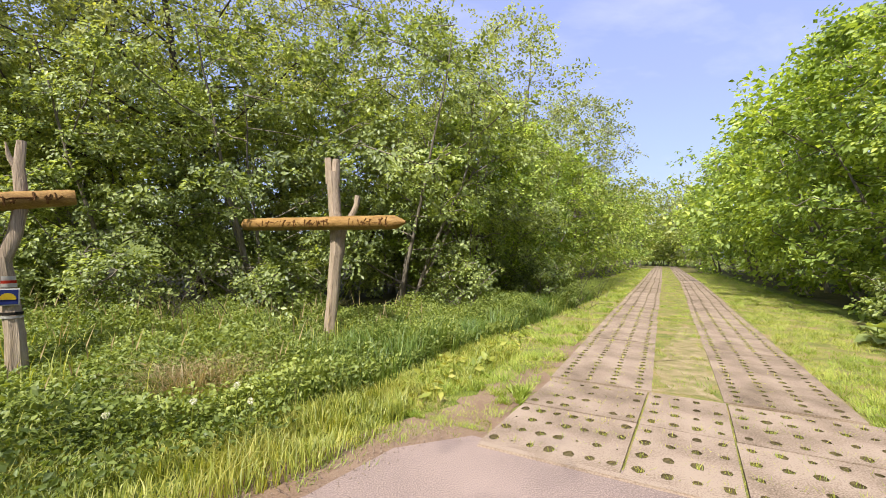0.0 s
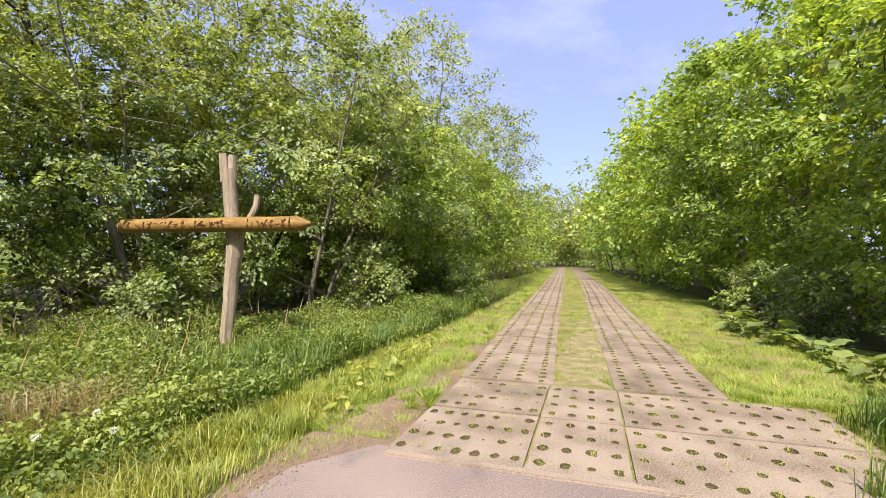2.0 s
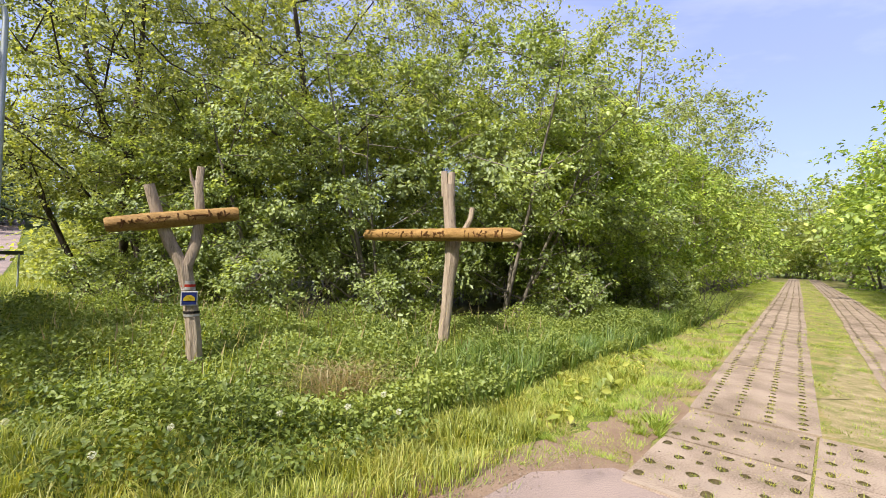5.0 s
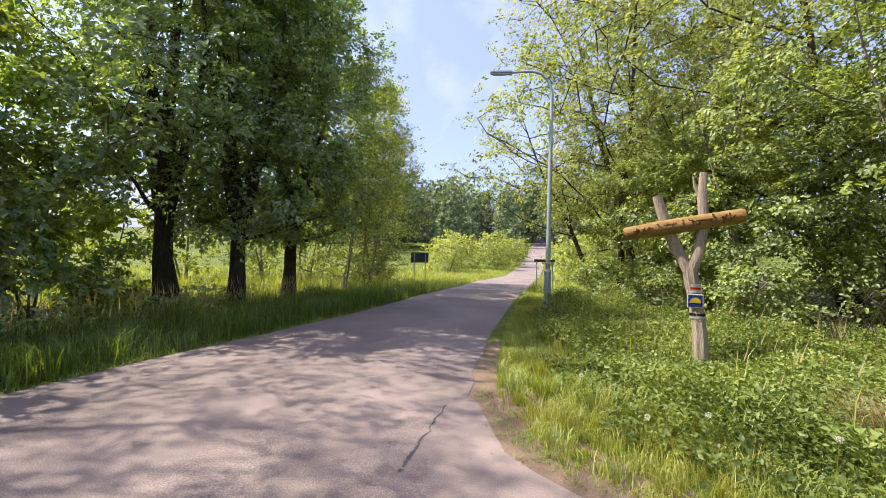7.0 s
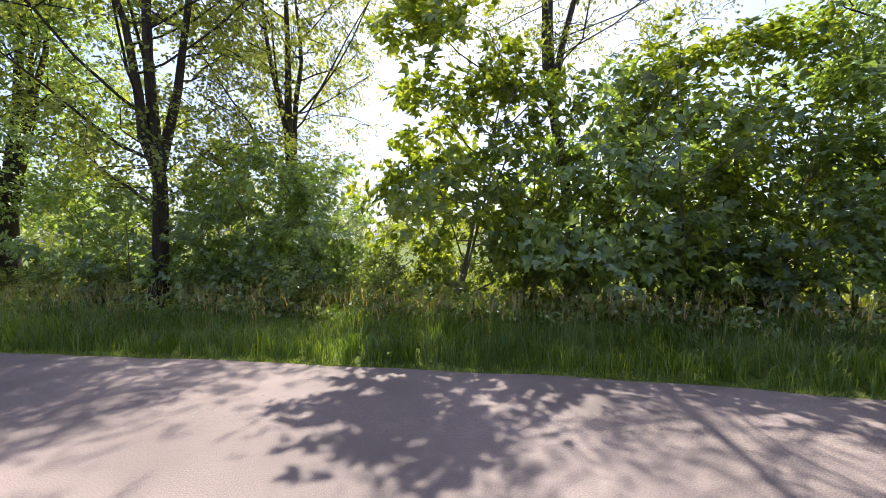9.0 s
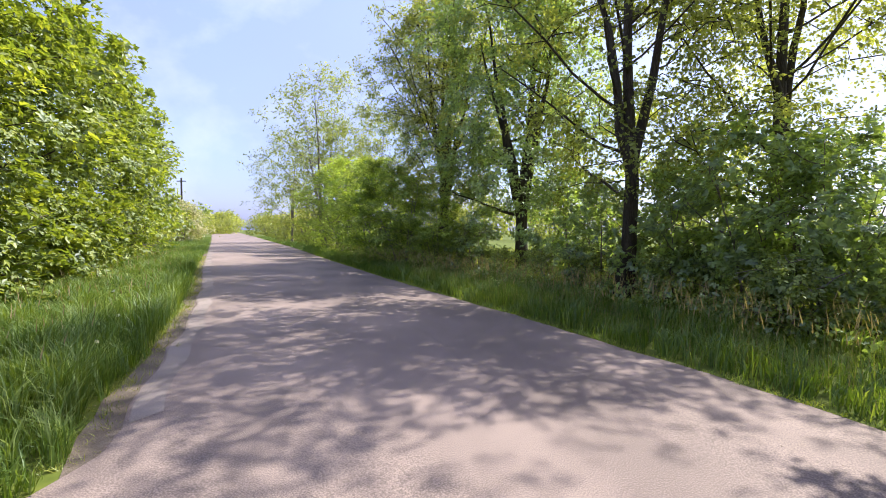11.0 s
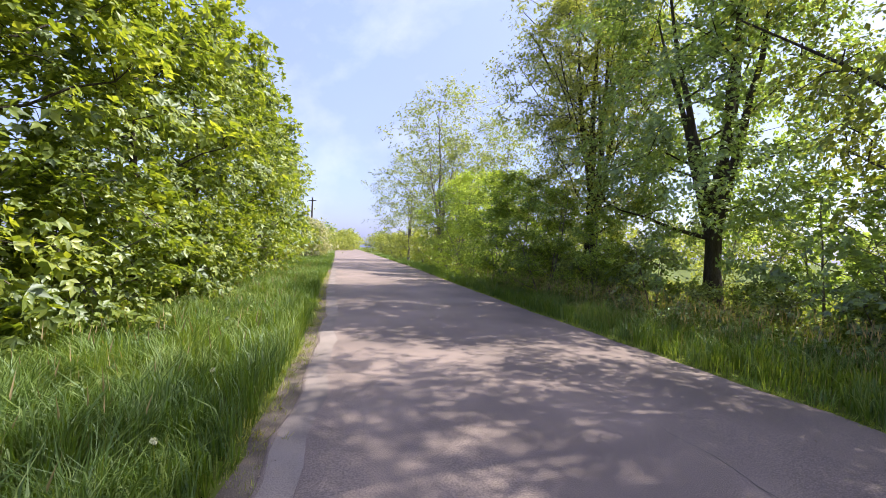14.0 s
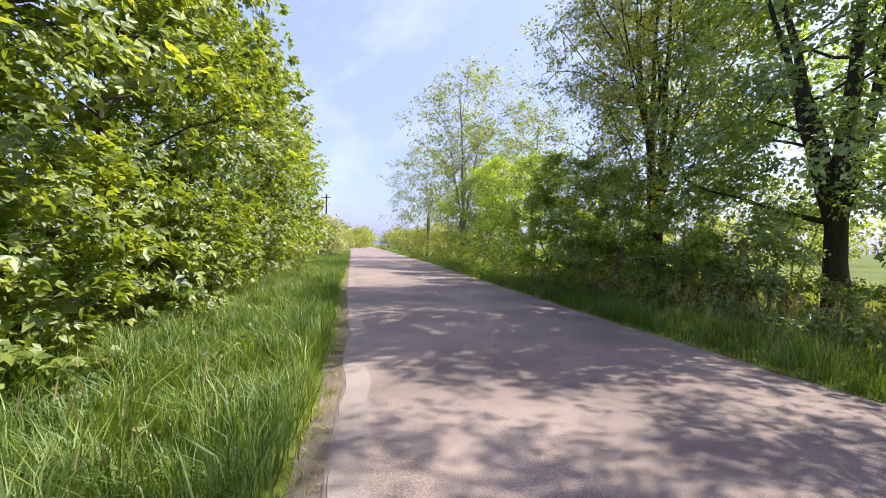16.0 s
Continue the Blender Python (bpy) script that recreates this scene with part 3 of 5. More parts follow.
tagged(new("road_edge", mesh_bm("road_edge", bm, PALE_EDGE)), "pale worn strip along the edge of the asphalt", "road", kind="structure")


def crack(x0, y0, x1, y1, seed, width=0.012):
    """A thin wandering crack in the lane."""
    bm = bmesh.new()
    rows = []
    r = np.random.default_rng(seed)
    ux, uy = (x1 - x0) / math.hypot(x1 - x0, y1 - y0), (y1 - y0) / math.hypot(x1 - x0, y1 - y0)
    for q in range(41):
        f = q / 40
        off = 0.09 * noise.noise((f * 5, seed, 1)) + r.normal(0, 0.006)
        x, y = x0 + (x1 - x0) * f - uy * off, y0 + (y1 - y0) * f + ux * off
        w = width * (0.25 + abs(noise.noise((f * 14, seed, 2)))) * math.sin(math.pi * (0.03 + 0.94 * f)) ** 0.5
        share = (float(north(x)) - y) / (float(north(x)) - float(south(x)))
        z = float(lie(x, y)) + 0.009 + float(np.interp(share, across, rise_of))
        rows.append((bm.verts.new((x - uy * w, y + ux * w, z)), bm.verts.new((x + uy * w, y - ux * w, z))))
    for (a, b), (c, d) in zip(rows, rows[1:]):
        bm.faces.new((a, b, d, c))
    tagged(new("road_crack", mesh_bm("road_crack", bm, TAR)), "thin dark crack in the asphalt", "road", kind="structure")


crack(8.6, -8.2, 10.4, -10.4, 3, 0.008)
crack(6.2, -8.9, 7.6, -8.3, 4, 0.006)
crack(2.0, -6.0, 4.6, -7.9, 5, 0.006)

# tar seam where lane and apron meet
r = np.random.default_rng(12)
bm = bmesh.new()
rows = []
for q in range(61):
    f = q / 60
    x = -4.5 + 1.15 * f + 0.02 * noise.noise((f * 9, 0, 1)) + r.normal(0, 0.004)
    y = 0.92 - 0.75 * f + 0.03 * noise.noise((f * 9, 5, 1)) + r.normal(0, 0.004)
    w = 0.006 + 0.016 * abs(noise.noise((f * 16, 2, 1)))
    share = (float(north(x)) - y) / (float(north(x)) - float(south(x)))
    z = float(lie(x, y)) + 0.006 + float(np.interp(share, across, rise_of)) + 0.003
    rows.append((bm.verts.new((x + w * 0.55, y + w * 0.84, z)), bm.verts.new((x - w * 0.55, y - w * 0.84, z))))
for (a, b), (c, d) in zip(rows, rows[1:]):
    if r.uniform() < 0.9:
        bm.faces.new((a, b, d, c))
tagged(new("road_seam", mesh_bm("road_seam", bm, TAR)), "dark cracked tar seam in the asphalt", "road", kind="structure")


# ---------------------------------------------------------------- concrete track of perforated slabs
def slab_mesh(name, cols, lines, cw, cl, seed, thick=0.14, skew=0.0, worn=0.0):
    """A perforated slab: every cell has one oval hole, filled with soil to just under the top, walls and soil coloured
    dark for a deep hole's shade; some holes of a worn slab are choked to dimples.
    """
    rng = np.random.default_rng(seed)
    vs, fs, dark_faces = [], [], []
    w, l = cols * cw, lines * cl
    ang = np.linspace(0, 2 * np.pi, 8, endpoint=False) + np.pi / 8
    for i in range(cols):
        for j in range(lines):
            cx, cy = -w / 2 + (i + 0.5) * cw, -l / 2 + (j + 0.5) * cl
            base = len(vs)
            g = 0.006
            x0 = -w / 2 + i * cw + (g if i == 0 else 0)
            x1 = -w / 2 + (i + 1) * cw - (g if i == cols - 1 else 0)
            y0 = -l / 2 + j * cl + (g if j == 0 else 0)
            y1 = -l / 2 + (j + 1) * cl - (g if j == lines - 1 else 0)
            edge = [(x1, cy), (x1, y1), (cx, y1), (x0, y1), (x0, cy), (x0, y0), (cx, y0), (x1, y0)]
            vs += [(x, y, 0.0) for x, y in edge]
            rr = rng.uniform(0.75, 1.2) * (0.25 if rng.uniform() < worn else 1.0)
            a, b = 0.04 * rr, 0.046 * rr * rng.uniform(0.9, 1.15)
            for q in range(8):
                t = q * np.pi / 4
                wob = rng.uniform(0.8, 1.2)
                vs.append((cx + a * wob * math.cos(t), cy + b * wob * math.sin(t), -0.002))
            for q in range(8):
                t = q * np.pi / 4
                vs.append((cx + a * 0.86 * math.cos(t), cy + b * 0.86 * math.sin(t), -0.016))
            for q in range(8):
                r = (q + 1) % 8
                fs.append((base + q, base + r, base + 8 + r, base + 8 + q))
                fs.append((base + 8 + q, base + 8 + r, base + 16 + r, base + 16 + q))
                dark_faces.append(len(fs) - 1)
            fs.append(tuple(base + 16 + q for q in range(8)))
            dark_faces.append(len(fs) - 1)
    base = len(vs)
    x, y = w / 2 - 0.006, l / 2 - 0.006
    for z in (0.0, -thick):
        vs += [(-x, -y, z), (x, -y, z), (x, y, z), (-x, y, z)]
    for q in range(4):
        r = (q + 1) % 4
        fs.append((base + q, base + 4 + q, base + 4 + r, base + r))
    vs = [(x + skew * y, y, z) for x, y, z in vs]
    me = mesh_from(name, vs, fs, CONCRETE)
    me.materials.append(HOLE_SOIL_SHADE)
    for q in dark_faces:
        me.polygons[q].material_index = 1
    bm = bmesh.new()
    bm.from_mesh(me)
    bmesh.ops.remove_doubles(bm, verts=bm.verts, dist=0.0004)
    bm.to_mesh(me)
    bm.free()
    return me


track_bed = sheet("track_bed", [tuple(track(3.3, -1.35)), tuple(track(5.6, -1.25)), tuple(track(90, -1.3)), tuple(track(90, 2.5)), tuple(track(30, 2.4)), tuple(track(5.6, 1.95)), tuple(track(5.4, 2.5)), tuple(track(3.3, 2.6))], 0.0, STRIP,
                  "earth bed under the perforated concrete slabs", 0.1)
TRACK_TURN = math.degrees(math.atan2(-TD[0], TD[1]))
SLABS = [slab_mesh("slab", 4, 16, 0.29, 0.1875, s) for s in (1, 2, 3)]
HOLES = []


def lay(me, s, n, turn, tilt, cols, lines, cw, cl):
    ob = child("slab", me, track_bed)
    p = track(s, n)
    ob.matrix_basis = pose(p[0], p[1], 0.026 + tilt[2], tilt[0], tilt[1], TRACK_TURN + turn)
    if s < 16:
        for i in range(cols):
            for j in range(lines):
                HOLES.append(ob.matrix_basis @ Vector((-cols * cw / 2 + (i + 0.5) * cw, -lines * cl / 2 + (j + 0.5) * cl, -0.016)))


rng = np.random.default_rng(11)
for q in range(27):
    s0 = 5.48 + 1.5 + q * 3.01
    for n0, drift in ((-0.615, 0.003), (1.27, 0.016)):
        n1 = n0 + drift * (min(s0, 30.0) - 7.0)
        lay(SLABS[rng.integers(0, 3)], s0, n1 + rng.normal(0, 0.012), rng.normal(0, 0.15) - math.degrees(drift) * (s0 < 30), (rng.normal(0, 0.12), rng.normal(0, 0.25), rng.normal(0, 0.003)), 4, 16, 0.29, 0.1875)
for s0, slide in ((3.82, -0.03), (4.89, 0.03)):
    for n0, cols, cw in ((-0.66, 7, 0.155), (0.262, 4, 0.185), (1.59, 10, 0.19)):
        me = slab_mesh("slab", cols, 4, cw, 0.265, int(s0 * 10 + cols), skew=0.055, worn=0.55 if cols == 7 and s0 > 4 else 0.08)
        lay(me, s0, n0 + slide, rng.normal(0, 0.1), (rng.normal(0, 0.2), rng.normal(0, 0.2), rng.normal(0, 0.002)), cols, 4, cw, 0.265)
kerb = box_bm(3.6, 0.09, 0.1, pose(*track(3.27, 0.55), -0.022, 0, 0, TRACK_TURN + 0.5), 0.012)
tagged(new("kerb", mesh_bm("kerb", kerb, CONCRETE)), "low worn concrete edging between asphalt and slabs", "kerb", kind="structure")


# ---------------------------------------------------------------- the two carved signposts
def gnarled(points, radii, sides=14, seed=0, fluting=0.12):
    """A weathered round timber: grooved rings along a bent line, closed at both ends."""
    rng = np.random.default_rng(seed)
    pts = [Vector(p) for p in points]
    fine, rad = [], []
    for (a, b), (ra, rb) in zip(zip(pts, pts[1:]), zip(radii, radii[1:])):
        m = max(2, int((b - a).length / 0.09))
        for q in range(m):
            fine.append(a.lerp(b, q / m))
            rad.append(ra + (rb - ra) * q / m)
    fine.append(pts[-1])
    rad.append(radii[-1])
    groove = 1 + rng.uniform(-fluting, fluting, sides)
    v, f = tube_arrays(fine, rad, sides, 0.035, rng)
    c = np.repeat(np.array(fine), sides, 0)
    v = c + (v - c) * np.tile(groove, len(fine))[:, None]
    bm = bmesh.new()
    vv = [bm.verts.new(p) for p in v]
    for q in f:
        bm.faces.new([vv[i] for i in q])
    bm.faces.new([vv[i] for i in range(sides)][::-1])
    bm.faces.new([vv[len(v) - sides + i] for i in range(sides)])
    return bm


def straight_post(x, y):
    ob = new("wooden_signpost")
    ob.matrix_basis = pose(x, y, 0)
    side = Vector((0.93, -0.37, 0))
    part("post", gnarled([(-0.06, 0, -0.12), (-0.05, 0, 0.35), (-0.015, 0.01, 0.8), (0.0, 0.01, 1.2), (0.045, 0, 1.6), (0.04, 0, 1.9), (-0.01, 0, 2.25), (-0.05, 0.01, 2.7), (-0.075, 0.01, 3.0)], [0.115, 0.105, 0.108, 0.112, 0.132, 0.135, 0.112, 0.108, 0.118], 16, 3), GREY_WOOD, ob, "forked grey weathered trunk", True)
    for k, off in enumerate((-0.062, 0.05)):
        part("split_top", gnarled([(-0.06 + off, 0.01, 2.78), (-0.075 + off * 1.15, 0.012, 3.12), (-0.08 + off * 1.3, 0.015, 3.25 - 0.02 * k)], [0.068, 0.066, 0.06], 9, 8 + k), GREY_WOOD, ob, "", True)
    b0 = Vector((0.09, -0.02, 1.72))
    part("side_branch", gnarled([b0, b0 + side * 0.10 + Vector((0, 0, 0.28)), b0 + side * 0.26 + Vector((0, 0, 0.5)), b0 + side * 0.34 + Vector((0, 0, 0.66)), b0 + side * 0.36 + Vector((0, 0, 0.84))], [0.085, 0.07, 0.06, 0.055, 0.05], 10, 5), GREY_WOOD, ob, "", True)
    return ob


T_POST = (-1.96, 7.6)
post = tagged(straight_post(*T_POST), "weathered grey forked trunk carrying a carved pointed arrow board", "signpost", "carved signposts")


def arrow_beam(owner, a, b, r, pointed, seed, letters):
    """A log laid across the post, flattened in front, with a row of cut letters."""
    base = owner.matrix_basis.translation
    a, b = Vector(a) - base, Vector(b) - base
    way = (b - a).normalized()
    length = (b - a).length
    front = way.cross(Vector((0, 0, 1))).normalized()
    stops = [0, 0.012, 0.25, 0.5, 0.75, 0.945, 1.0] if pointed else [0, 0.02, 0.3, 0.6, 0.97, 1.0]
    shape = [0.97, 1.0, 1.03, 1.0, 1.04, 1.0, 0.2] if pointed else [0.85, 0.92, 1.08, 1.05, 0.95, 0.85]
    bm = gnarled([a + way * length * s for s in stops], [r * q for q in shape], 18, seed, 0.05)
    beam = part("arrow_board", bm, OILED_WOOD, owner, "oiled yellow-brown log with carved letters", True)
    # worn chisel cuts of a carved line of writing: bars half sunk into the front of the log, dark brown for the shade
    # in the grooves
    r2 = np.random.default_rng(seed)
    f = 0.12
    while f < 0.92:
        if not (letters and 0.60 < f < 0.68):
            for q in range(r2.integers(1, 4)):
                tilt = r2.choice([-55, -30, 0, 0, 30, 60, 90])
                l, w = r * r2.uniform(0.7, 1.2), r * r2.uniform(0.14, 0.26)
                me = mesh_bm("cut", box_bm(w, l, 0.02, None, 0.007), GROOVE_SHADE)
                ob = child("cut", me, beam)
                h = r * r2.uniform(-0.2, 0.3)
                up = Vector((0, 0, 1)) - way * way.z
                out = (front * math.sqrt(max(0.1, 1.0 - (h / r) ** 2)) * r + up * h)
                nrm = out.normalized()
                m = Matrix((way, nrm.cross(way), nrm)).transposed().to_4x4() @ pose(0, 0, 0, 0, 0, tilt)
                m.translation = a + way * (length * f + r2.uniform(-0.02, 0.02)) + out * 0.985
                ob.matrix_basis = m
        f += r * r2.uniform(0.75, 1.15) / length
    return beam


arrow_beam(post, (-3.85, 8.16, 2.05), (-0.61, 6.81, 2.06), 0.112, True, 21, True)

Y_POST = (-5.07, 5.01)
ypost = new("wooden_signpost")
ypost.matrix_basis = pose(*Y_POST, 0)
tagged(ypost, "weathered grey Y-shaped trunk carrying a carved log and a trail plaque", "signpost", "carved signposts")
part("post", gnarled([(0.03, 0.0, -0.12), (0.0, -0.02, 0.5), (-0.06, -0.05, 0.95), (-0.10, -0.1, 1.3), (-0.11, -0.11, 1.42)], [0.105, 0.09, 0.086, 0.092, 0.09], 16, 13), GREY_WOOD, ypost, "grey weathered trunk with loose bark", True)
fork = Vector((-0.105, -0.105, 1.33))
part("fork_arm", gnarled([fork, (-0.26, -0.22, 1.72), (-0.36, -0.34, 2.1), (-0.43, -0.43, 2.5)], [0.078, 0.082, 0.074, 0.066], 12, 14), GREY_WOOD, ypost, "", True)
part("fork_arm", gnarled([fork, (-0.01, -0.05, 1.7), (0.03, -0.01, 2.1), (-0.01, -0.03, 2.5), (0.0, -0.01, 2.82)], [0.074, 0.072, 0.066, 0.058, 0.045], 12, 15), GREY_WOOD, ypost, "", True)
part("splinter", gnarled([(0.0, -0.03, 2.42), (-0.06, -0.1, 2.62), (-0.08, -0.12, 2.78)], [0.04, 0.025, 0.008], 7, 16), GREY_WOOD, ypost, "", True)
arrow_beam(ypost, (-5.78, 4.24, 1.92), (-4.66, 5.30, 2.19), 0.105, False, 22, False)
face = (Vector((-0.3, -0.2, 0)) - Vector((*Y_POST, 0))).normalized()
right = face.cross(Vector((0, 0, 1))) * -1
turn = Matrix((right, Vector((0, 0, 1)), face)).transposed().to_4x4()


def on_post(z, out, cx=-0.06, cy=-0.05):
    m = turn.copy()
    m.translation = Vector((cx, cy, z)) + face * out
    return m


plaque = part("trail_plaque", box_bm(0.205, 0.20, 0.012, on_post(0.955, 0.108), 0.004), WHITE_PAINT, ypost, "small square plaque with a white border")
part("plaque_field", box_bm(0.178, 0.172, 0.006, on_post(0.955, 0.1145)), BLUE_PAINT, plaque, "dark blue field")
bm = bmesh.new()
for q in range(9):
    ang = radians(-84 + 21 * q)
    tipx, tipy = math.sin(ang) * 0.07, math.cos(ang) * 0.072
    px, py = math.cos(ang) * 0.012, -math.sin(ang) * 0.012
    vs = [bm.verts.new((x, y - 0.03, 0)) for x, y in ((-px * 0.3, -py * 0.3), (px * 0.3, py * 0.3), (tipx + px, tipy + py), (tipx * 1.06, tipy * 1.06), (tipx - px, tipy - py))]
    bm.faces.new(vs)
bmesh.ops.solidify(bm, geom=bm.faces[:], thickness=0.004)
bmesh.ops.transform(bm, matrix=on_post(0.96, 0.124), verts=bm.verts)
part("shell_mark", bm, YELLOW_PAINT, plaque, "yellow fan of rays")


def band(z, h, r, mat, name, label, spread=1.25):
    """A painted patch that follows the round of the post."""
    bm = bmesh.new()
    rows = []
    for q in range(13):
        a = -spread + 2 * spread * q / 12
        p = right * math.sin(a) * r + face * math.cos(a) * r + Vector((-0.06 * (z - 0.5) / 0.45, -0.02 - 0.03 * (z - 0.5) / 0.45, 0)) * (1.0 if z < 1 else 0.95)
        rows.append((bm.verts.new(p + Vector((0, 0, z))), bm.verts.new(p + Vector((0, 0, z + h)))))
    for (a, b), (c, d) in zip(rows, rows[1:]):
        bm.faces.new((a, c, d, b))
    bmesh.ops.solidify(bm, geom=bm.faces[:], thickness=0.004)
    return part(name, bm, mat, ypost, label)


band(1.15, 0.05, 0.111, WHITE_PAINT, "trail_mark", "white painted trail stripe", 0.9)
band(1.115, 0.035, 0.112, RED_PAINT, "trail_mark", "red painted trail stripe", 0.9)
band(1.07, 0.045, 0.111, WHITE_PAINT, "trail_mark", "white painted trail stripe", 0.9)
band(0.74, 0.035, 0.105, BLACK_BAND, "strap", "dark strap round the post", 1.5)
band(0.70, 0.03, 0.104, WHITE_PAINT, "strap", "pale strap round the post", 1.5)


# ---------------------------------------------------------------- street lamp
lamp = new("street_lamp")
lamp.matrix_basis = pose(-10.09, 5.62, 0)
tagged(lamp, "tall galvanised steel street lamp on the grass verge", "street lamp")
v, f = tube_arrays([(0, 0, -0.2), (0, 0, 1.1), (0, 0, 1.13), (0, 0, 1.16)], [0.095, 0.093, 0.093, 0.062], 16)
child("base_sleeve", join_tubes("base_sleeve", [(v, f)], STEEL), lamp, "wider lower sleeve")
v, f = tube_arrays([(0, 0, 1.1), (0, 0, 3.5), (0, 0, 5.8)], [0.062, 0.055, 0.045], 14)
child("pole", join_tubes("pole", [(v, f)], STEEL), lamp)
arm_way = Vector((-0.44, -0.9, 0)).normalized()
arm = [Vector((0, 0, 5.78)) + arm_way * a + Vector((0, 0, h)) for a, h in ((0, 0), (0.03, 0.2), (0.12, 0.4), (0.28, 0.55), (0.5, 0.62), (0.8, 0.62), (1.05, 0.61))]
child("arm", join_tubes("arm", [tube_arrays(arm, [0.045, 0.042, 0.04, 0.038, 0.036, 0.035, 0.035], 12)], STEEL), lamp, "bent tube arm")
head_m = pose(*(Vector((0, 0, 6.39)) + arm_way * 1.33), 0, -2, math.degrees(math.atan2(arm_way.y, arm_way.x)))
bm = box_bm(0.62, 0.2, 0.085, None, 0.03)
for vtx in bm.verts:
    k = (vtx.co.x + 0.31) / 0.62
    vtx.co.y *= 0.55 + 0.45 * math.sin(math.pi * min(1, k * 0.8 + 0.15))
bmesh.ops.transform(bm, matrix=head_m, verts=bm.verts)
head = part("lamp_head", bm, STEEL, lamp, "flat grey luminaire", True)
part("lens", box_bm(0.36, 0.13, 0.02, head_m @ pose(0.06, 0, -0.045), 0.006), WHITE_PAINT, head, "pale lens")
part("access_door", box_bm(0.07, 0.012, 0.3, pose(0.0, -0.092, 0.75, 0, 0, 0), 0.004), STEEL, lamp)
part("clamp", box_bm(0.24, 0.24, 0.03, pose(0, 0, 1.32, 0, 0, 30), 0.01), STEEL, lamp, "steel strap clamp")

# ---------------------------------------------------------------- town sign seen from behind, on two posts
sign = new("road_sign")
sz = float(lie(-19.7, 4.8))
sign.matrix_basis = pose(-19.7, 4.75, sz, 0, 0, math.degrees(math.atan2(0.84, -0.21)))
tagged(sign, "grey back of a rectangular road sign on two thin posts", "road sign")
part("panel", box_bm(0.95, 0.02, 0.48, pose(0, 0, 1.25 - sz, 0, 0, 0), 0.006), SIGN_BACK, sign, "dull grey sheet")
for x in (-0.3, 0.3):
    child("post", join_tubes("post", [tube_arrays([(x, -0.03, -0.2), (x, -0.03, 1.0 - sz), (x, -0.03, 1.45 - sz)], [0.022, 0.022, 0.022], 10)], STEEL), sign)
for z in (1.13, 1.38):
    part("rail", box_bm(0.9, 0.025, 0.03, pose(0, 0.02, z - sz, 0, 0, 0)), STEEL, sign)

# small slanted sign boards by the far verge behind the lamp
def board_sign(x, y):
    z = float(lie(x, y))
    ob = new("direction_sign")
    ob.matrix_basis = pose(x, y, z, 0, 0, 70)
    tagged(ob, "small dark pointed board on two thin posts", "road sign")
    part("panel", box_bm(1.05, 0.04, 0.14, pose(0, 0, 1.38, 0, 0, 0), 0.01), SIGN_BACK, ob, "dark board")
    part("stripe", box_bm(0.5, 0.012, 0.05, pose(0.15, 0.03, 1.40, 0, 0, 0)), WHITE_PAINT, ob, "white stripe")
    for q in (-0.4, 0.4):
        child("post", join_tubes("post", [tube_arrays([(q, 0, -0.1), (q, 0, 0.7), (q, 0, 1.35)], [0.03, 0.03, 0.028], 8)], STEEL), ob)
    return ob


board_sign(-19.2, 11.2)

# wooden pole far down the lane
pole = new("utility_pole")
pole.matrix_basis = pose(70, -36.5, 0)
tagged(pole, "distant dark wooden utility pole with a crossarm", "utility pole")
child("pole", join_tubes("pole", [tube_arrays([(0, 0, -0.3), (0, 0, 5), (0, 0, 9.6)], [0.17, 0.15, 0.12], 10)], BARK), pole)
part("crossarm", box_bm(1.5, 0.12, 0.14, pose(0, 0, 9.1, 0, 0, 30), 0.02), BARK, pole)


# ---------------------------------------------------------------- trees and bushes
def spot(x, y, turn=0.0, size=1.0, tall=1.0, sink=0.0):
    return pose(x, y, float(lie(x, y)) - sink, 0, 0, turn) @ Matrix.Diagonal((size, size, size * tall, 1))


